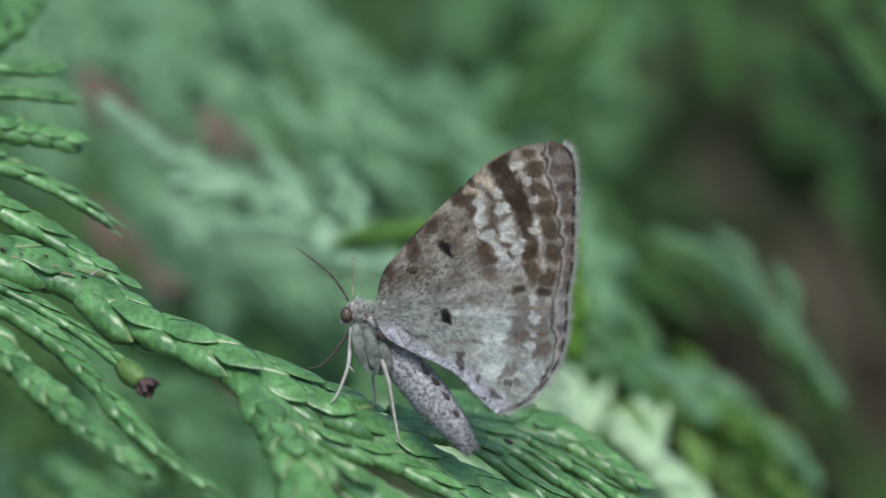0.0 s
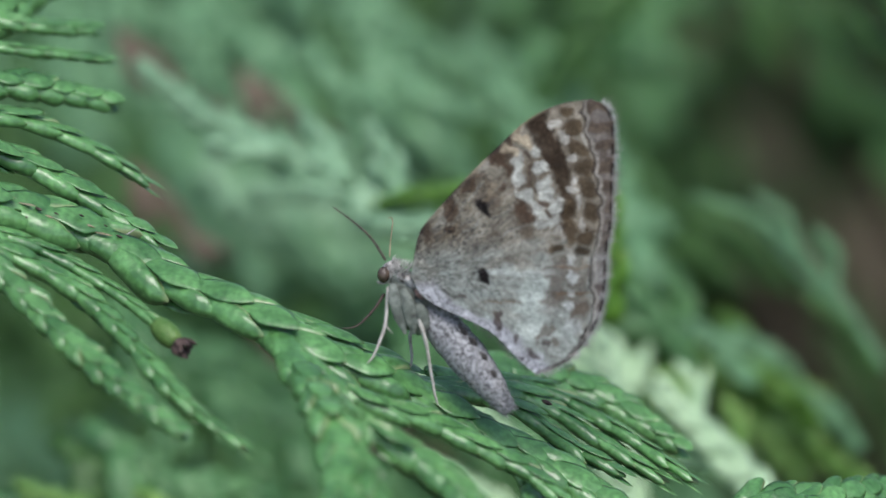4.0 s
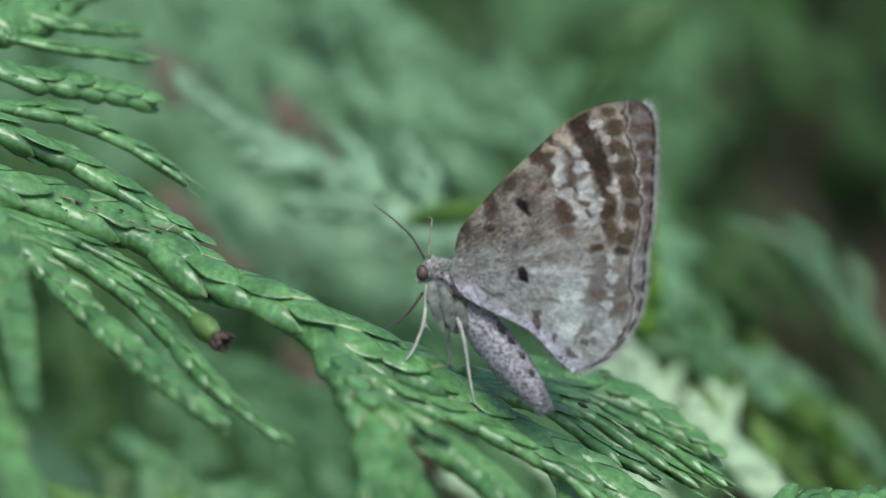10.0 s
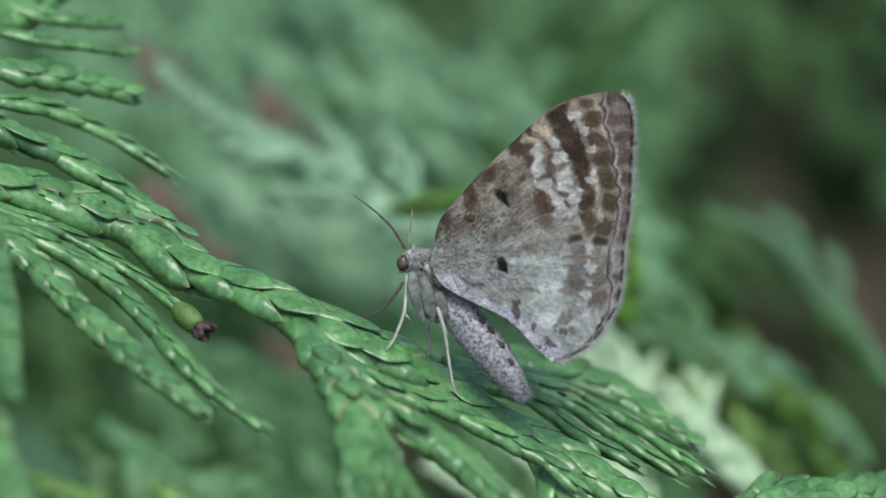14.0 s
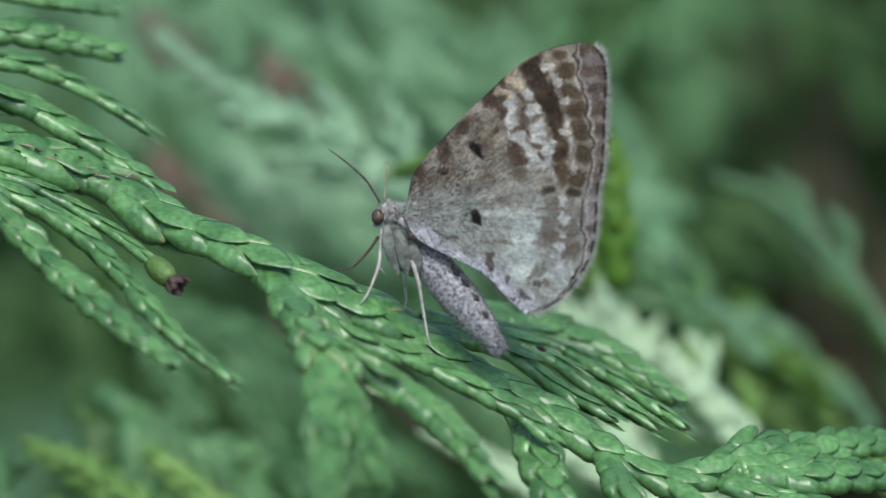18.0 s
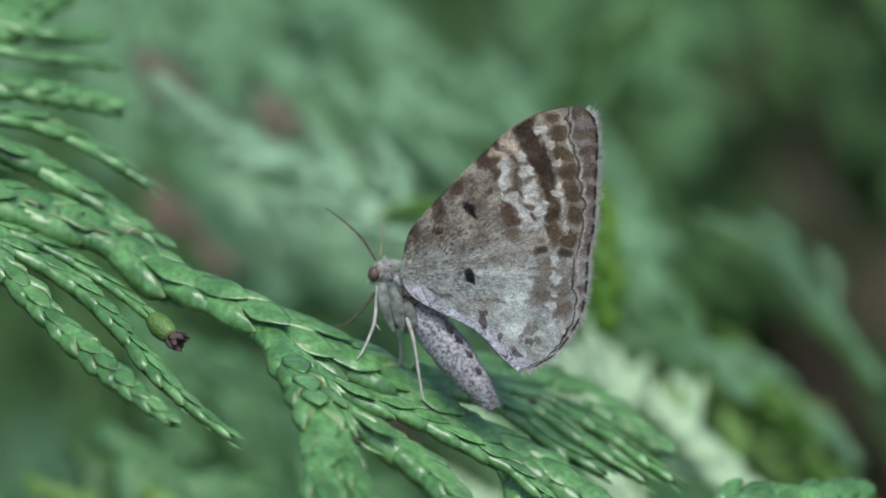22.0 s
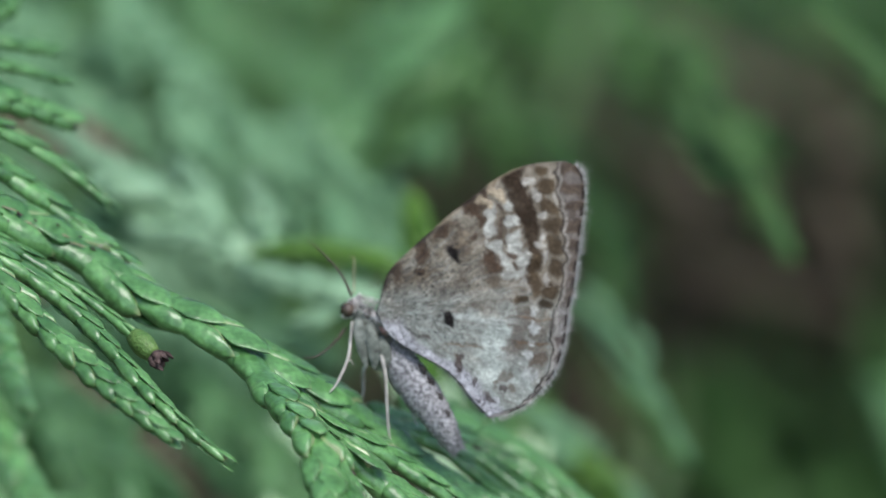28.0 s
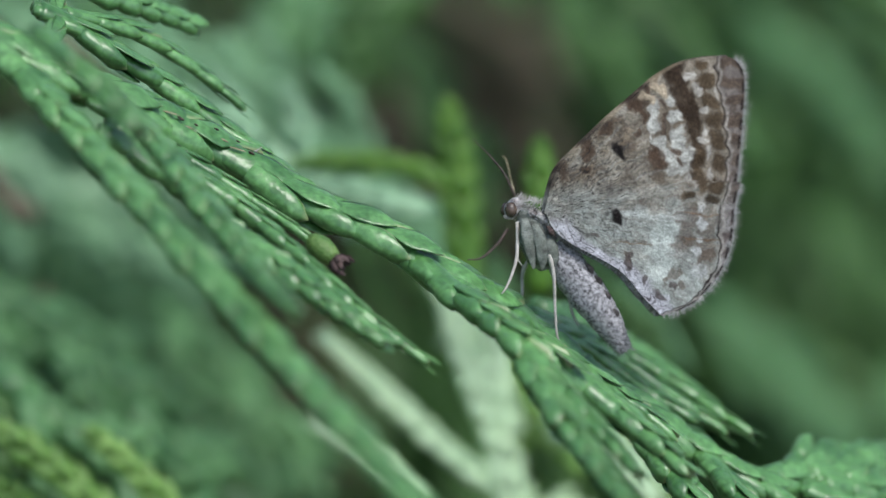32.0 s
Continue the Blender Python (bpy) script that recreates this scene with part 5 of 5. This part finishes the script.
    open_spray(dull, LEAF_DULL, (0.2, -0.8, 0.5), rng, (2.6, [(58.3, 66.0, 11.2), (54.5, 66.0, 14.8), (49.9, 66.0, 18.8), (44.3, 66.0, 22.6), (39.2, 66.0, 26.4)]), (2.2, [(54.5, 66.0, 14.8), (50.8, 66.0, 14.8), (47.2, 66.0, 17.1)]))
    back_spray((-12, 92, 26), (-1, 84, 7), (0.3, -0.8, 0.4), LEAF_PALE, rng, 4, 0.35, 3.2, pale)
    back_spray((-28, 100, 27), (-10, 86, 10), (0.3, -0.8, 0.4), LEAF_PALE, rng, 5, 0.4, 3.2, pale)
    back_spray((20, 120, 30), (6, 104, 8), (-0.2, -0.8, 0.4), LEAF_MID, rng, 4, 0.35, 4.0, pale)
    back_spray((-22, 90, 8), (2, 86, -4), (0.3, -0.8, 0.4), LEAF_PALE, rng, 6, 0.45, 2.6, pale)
    back_spray((-24, 46, -12), (-4, 44, -29), (0.3, -0.8, 0.5), LEAF_MID, rng, 6, 0.5, 2.2, green)
    back_spray((-44, 38, -10), (-25, 34, -28), (0.3, -0.8, 0.5), LEAF_MID, rng, 6, 0.5, 2.2, green)
    back_spray((-24, 64, -4), (-6, 60, -18), (0.3, -0.7, 0.5), LEAF_MID, rng, 6, 0.45, 2.6, pale)
    back_spray((-26, 46, -13), (-14, 44, -24), (0.3, -0.7, 0.5), LEAF_DULL, rng, 6, 0.5, 2.4, green)
    back_spray((-17, 112, 8), (3, 104, -8), (0.3, -0.7, 0.5), LEAF_MID, rng, 6, 0.5, 3.6, dull)
    back_spray((-10, 122, 0), (12, 114, -18), (0.3, -0.7, 0.5), LEAF_MID, rng, 6, 0.5, 3.6, dull)
    back_spray((-12, 150, -8), (16, 144, -24), (0.3, -0.7, 0.5), LEAF_PALE, rng, 6, 0.5, 4.0, dull)
    back_spray((-34, 104, 3), (-8, 94, -24), (0.3, -0.7, 0.5), LEAF_DULL, rng, 7, 0.5, 3.0, pale)
    back_spray((70.4, 156.0, 1.3), (85.3, 150.0, -14.3), (0.3, -0.7, 0.5), LEAF_MID, rng, 5, 0.4, 3.0, dull)
    back_spray((89.7, 176.0, 11.4), (104.3, 170.0, -4.0), (0.3, -0.7, 0.5), LEAF_DULL, rng, 5, 0.4, 3.4, dull)
    back_spray((95.0, 166.0, -4.7), (103.6, 160.0, -20.2), (0.3, -0.7, 0.5), LEAF_MID, rng, 5, 0.4, 3.0, dull)
    back_spray((77.2, 156.0, -9.4), (85.9, 150.0, -22.0), (0.3, -0.7, 0.5), LEAF_DULL, rng, 5, 0.4, 3.0, dull)
    back_spray((89.5, 196.0, 34.2), (104.8, 190.0, 18.7), (0.3, -0.7, 0.5), LEAF_MID, rng, 5, 0.4, 3.0, dull)
    back_spray((102.9, 206.0, 42.7), (116.6, 200.0, 28.4), (0.3, -0.7, 0.5), LEAF_MID, rng, 5, 0.4, 3.0, dull)
    back_spray((4.6, 78.0, 8.6), (15.4, 72.0, -0.3), (0.3, -0.7, 0.5), LEAF_PALE, rng, 5, 0.4, 2.0, pale)
    back_spray((-3.6, 96.0, 17.4), (9.7, 90.0, 7.4), (0.3, -0.7, 0.5), LEAF_PALE, rng, 5, 0.4, 2.4, pale)
    back_spray((-3.6, 82.0, -5.6), (7.9, 76.0, -17.8), (0.3, -0.7, 0.5), LEAF_MID, rng, 5, 0.4, 2.2, pale)
    back_spray((34, 128, 34), (50, 122, 16), (0.3, -0.7, 0.5), LEAF_DULL, rng, 5, 0.4, 2.6, dull)
    back_spray((26, 140, 26), (40, 134, 8), (0.3, -0.7, 0.5), LEAF_DULL, rng, 5, 0.4, 2.6, dull)
    # loose young tips in mixed pale, yellow and dull greens low down beyond the spray
    tips = random.Random(17)
    for k in range(11):
        x, z, y = 18.5 + 15.0 * tips.random(), -7.5 - 12.0 * tips.random(), 56 + 14 * tips.random()
        ways = []
        for h in range(3):
            dx, dz = -3.6 + 1.6 * (h - 1) + 1.2 * tips.random(), 2.2 + 1.6 * (1 - h) + 1.2 * tips.random()
            ways.append((1.1 + 0.5 * tips.random(), [(x, y, z), (x + 0.5 * dx, y - 0.5, z + 0.6 * dz), (x + dx, y, z + dz)]))
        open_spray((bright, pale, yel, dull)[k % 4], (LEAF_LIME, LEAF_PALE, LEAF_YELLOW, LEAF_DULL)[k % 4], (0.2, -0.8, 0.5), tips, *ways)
    rusty = "dead rust-brown cedar spray caught in the hedge"
    back_spray((-24, 74, 16), (-18, 70, 10), (0.3, -0.7, 0.5), RUST, rng, 2, 0.4, 1.3, rusty)
    back_spray((-15, 74, 13), (-10, 72, 8.5), (0.3, -0.7, 0.5), RUST, rng, 2, 0.4, 1.3, rusty)
    back_spray((-23, 74, 6), (-18, 70, 0), (0.3, -0.7, 0.5), RUST, rng, 2, 0.4, 1.3, rusty)
    back_spray((-14, 77, -6), (0, 80, -17), (0.3, -0.7, 0.5), RUST, rng, 2, 0.1, 1.6, rusty)
    rng = random.Random(4)
    for k in range(60):
        y = 130 + 150 * rng.random()
        s = 1 + y / 250
        x, z = (rng.random() - 0.42) * 92 * s, (rng.random() - 0.5) * 48 * s
        hollow = math.hypot(x - 40 - 0.34 * (y - 150), z - 23) < 22
        if hollow or x / s > 5:
            continue
        mat = (LEAF_DULL, LEAF_MID, LEAF_DULL, LEAF_PALE)[k % 4] if x / s < 6 else LEAF_DULL
        back_spray((x - 14, y + 10, z + 12), (x + 12 + 8 * rng.random(), y - 8, z - 12 - 8 * rng.random()), (0.3 * rng.random(), -0.7, 0.5), mat, rng, 5, 0.45, 3.6, dull)


backdrop_sprays()


# ---- the hedge behind, its branches and the ground ----
def hedge():
    rng = random.Random(8)
    h = new("cedar_hedge")
    h.matrix_basis = Matrix.Translation((0, 0.5, 0))
    tagged(h, "dense shaded green cedar hedge with brown inner branches", "hedge")
    pieces, dead = [], []
    for k in range(22000):
        wide = k > 13000
        if wide:
            x, y, z = (rng.random() - 0.5) * 3.0, 0.28 + 0.7 * rng.random(), 0.02 + 1.9 * rng.random()
            l, w = 0.05 + 0.05 * rng.random(), 0.009
        else:
            y = 0.28 + 0.3 * rng.random()
            s = 1 + y / 0.25
            x, z = (rng.random() - 0.36) * 0.14 * s, 1.0 - 0.3249 * y + (rng.random() - 0.5) * 0.06 * s
            l, w = 0.018 + 0.016 * rng.random(), 0.0032
        low = z - 1.0 + 0.3249 * y
        # dark brown pieces take over from green where the hedge lies in shade
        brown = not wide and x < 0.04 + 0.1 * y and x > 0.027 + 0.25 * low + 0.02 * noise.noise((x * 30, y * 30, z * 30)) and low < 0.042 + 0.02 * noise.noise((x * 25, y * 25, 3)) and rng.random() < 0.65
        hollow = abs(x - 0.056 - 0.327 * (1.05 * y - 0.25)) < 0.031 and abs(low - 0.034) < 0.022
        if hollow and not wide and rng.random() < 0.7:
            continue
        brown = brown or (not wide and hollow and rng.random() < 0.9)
        d = vec(0.9 * (rng.random() - 0.3), -0.5 * rng.random() - 0.1, -0.9 * rng.random() + 0.2).normalized()
        sd = d.cross(vec(rng.random() - 0.5, rng.random() - 0.5, 1)).normalized()
        q = sd.cross(d)
        p = vec(x, y - 0.5, z)
        ring = [p + d * l * 0.45 + w * (sd * 0.8), p + d * l * 0.45 + 0.35 * w * q, p + d * l * 0.45 - w * (sd * 0.8), p + d * l * 0.45 - 0.35 * w * q]
        (dead if brown else pieces).append(([p, *ring, p + d * l], [(0, 2, 1), (0, 3, 2), (0, 4, 3), (0, 1, 4), (5, 1, 2), (5, 2, 3), (5, 3, 4), (5, 4, 1)]))
    v, f, e = join(pieces)
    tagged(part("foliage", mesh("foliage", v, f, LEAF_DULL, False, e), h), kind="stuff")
    v, f, e = join(dead)
    tagged(part("dead_foliage", mesh("dead_foliage", v, f, SHADED_DEAD, False), h, "dark brown dead inner foliage with hedge shade in its colour"), kind="stuff")
    for k in range(14):
        x0 = -1.3 + 2.6 * k / 13 + 0.06 * rng.random()
        pts = [vec(x0, 0.1, 0.0), vec(x0 + 0.05 * rng.random(), 0.12 * rng.random(), 0.6), vec(x0 + 0.1 * rng.random(), 0.1 * rng.random(), 1.2), vec(x0, 0.05, 1.85)]
        path = smooth_path(pts, 16)
        part("trunk", mesh("trunk", *tube(path, [0.03 - 0.024 * i / 16 for i in range(17)], 10, vec(0, 1, 0)), BARK), h)
    return h


hedge()


def ground():
    n = 41
    s = np.concatenate([-np.geomspace(400, 0.5, 20), [0], np.geomspace(0.5, 400, 20)])
    verts = [(x, y, 0.02 * noise.noise((x * 1.3, y * 1.3, 0)) - 0.01) for y in s for x in s]
    faces = [(j * n + i, j * n + i + 1, (j + 1) * n + i + 1, (j + 1) * n + i) for j in range(n - 1) for i in range(n - 1)]
    tagged(new("ground", mesh("ground", verts, faces, SOIL)), "dark bare soil under the hedge", "ground", "", "structure")


ground()
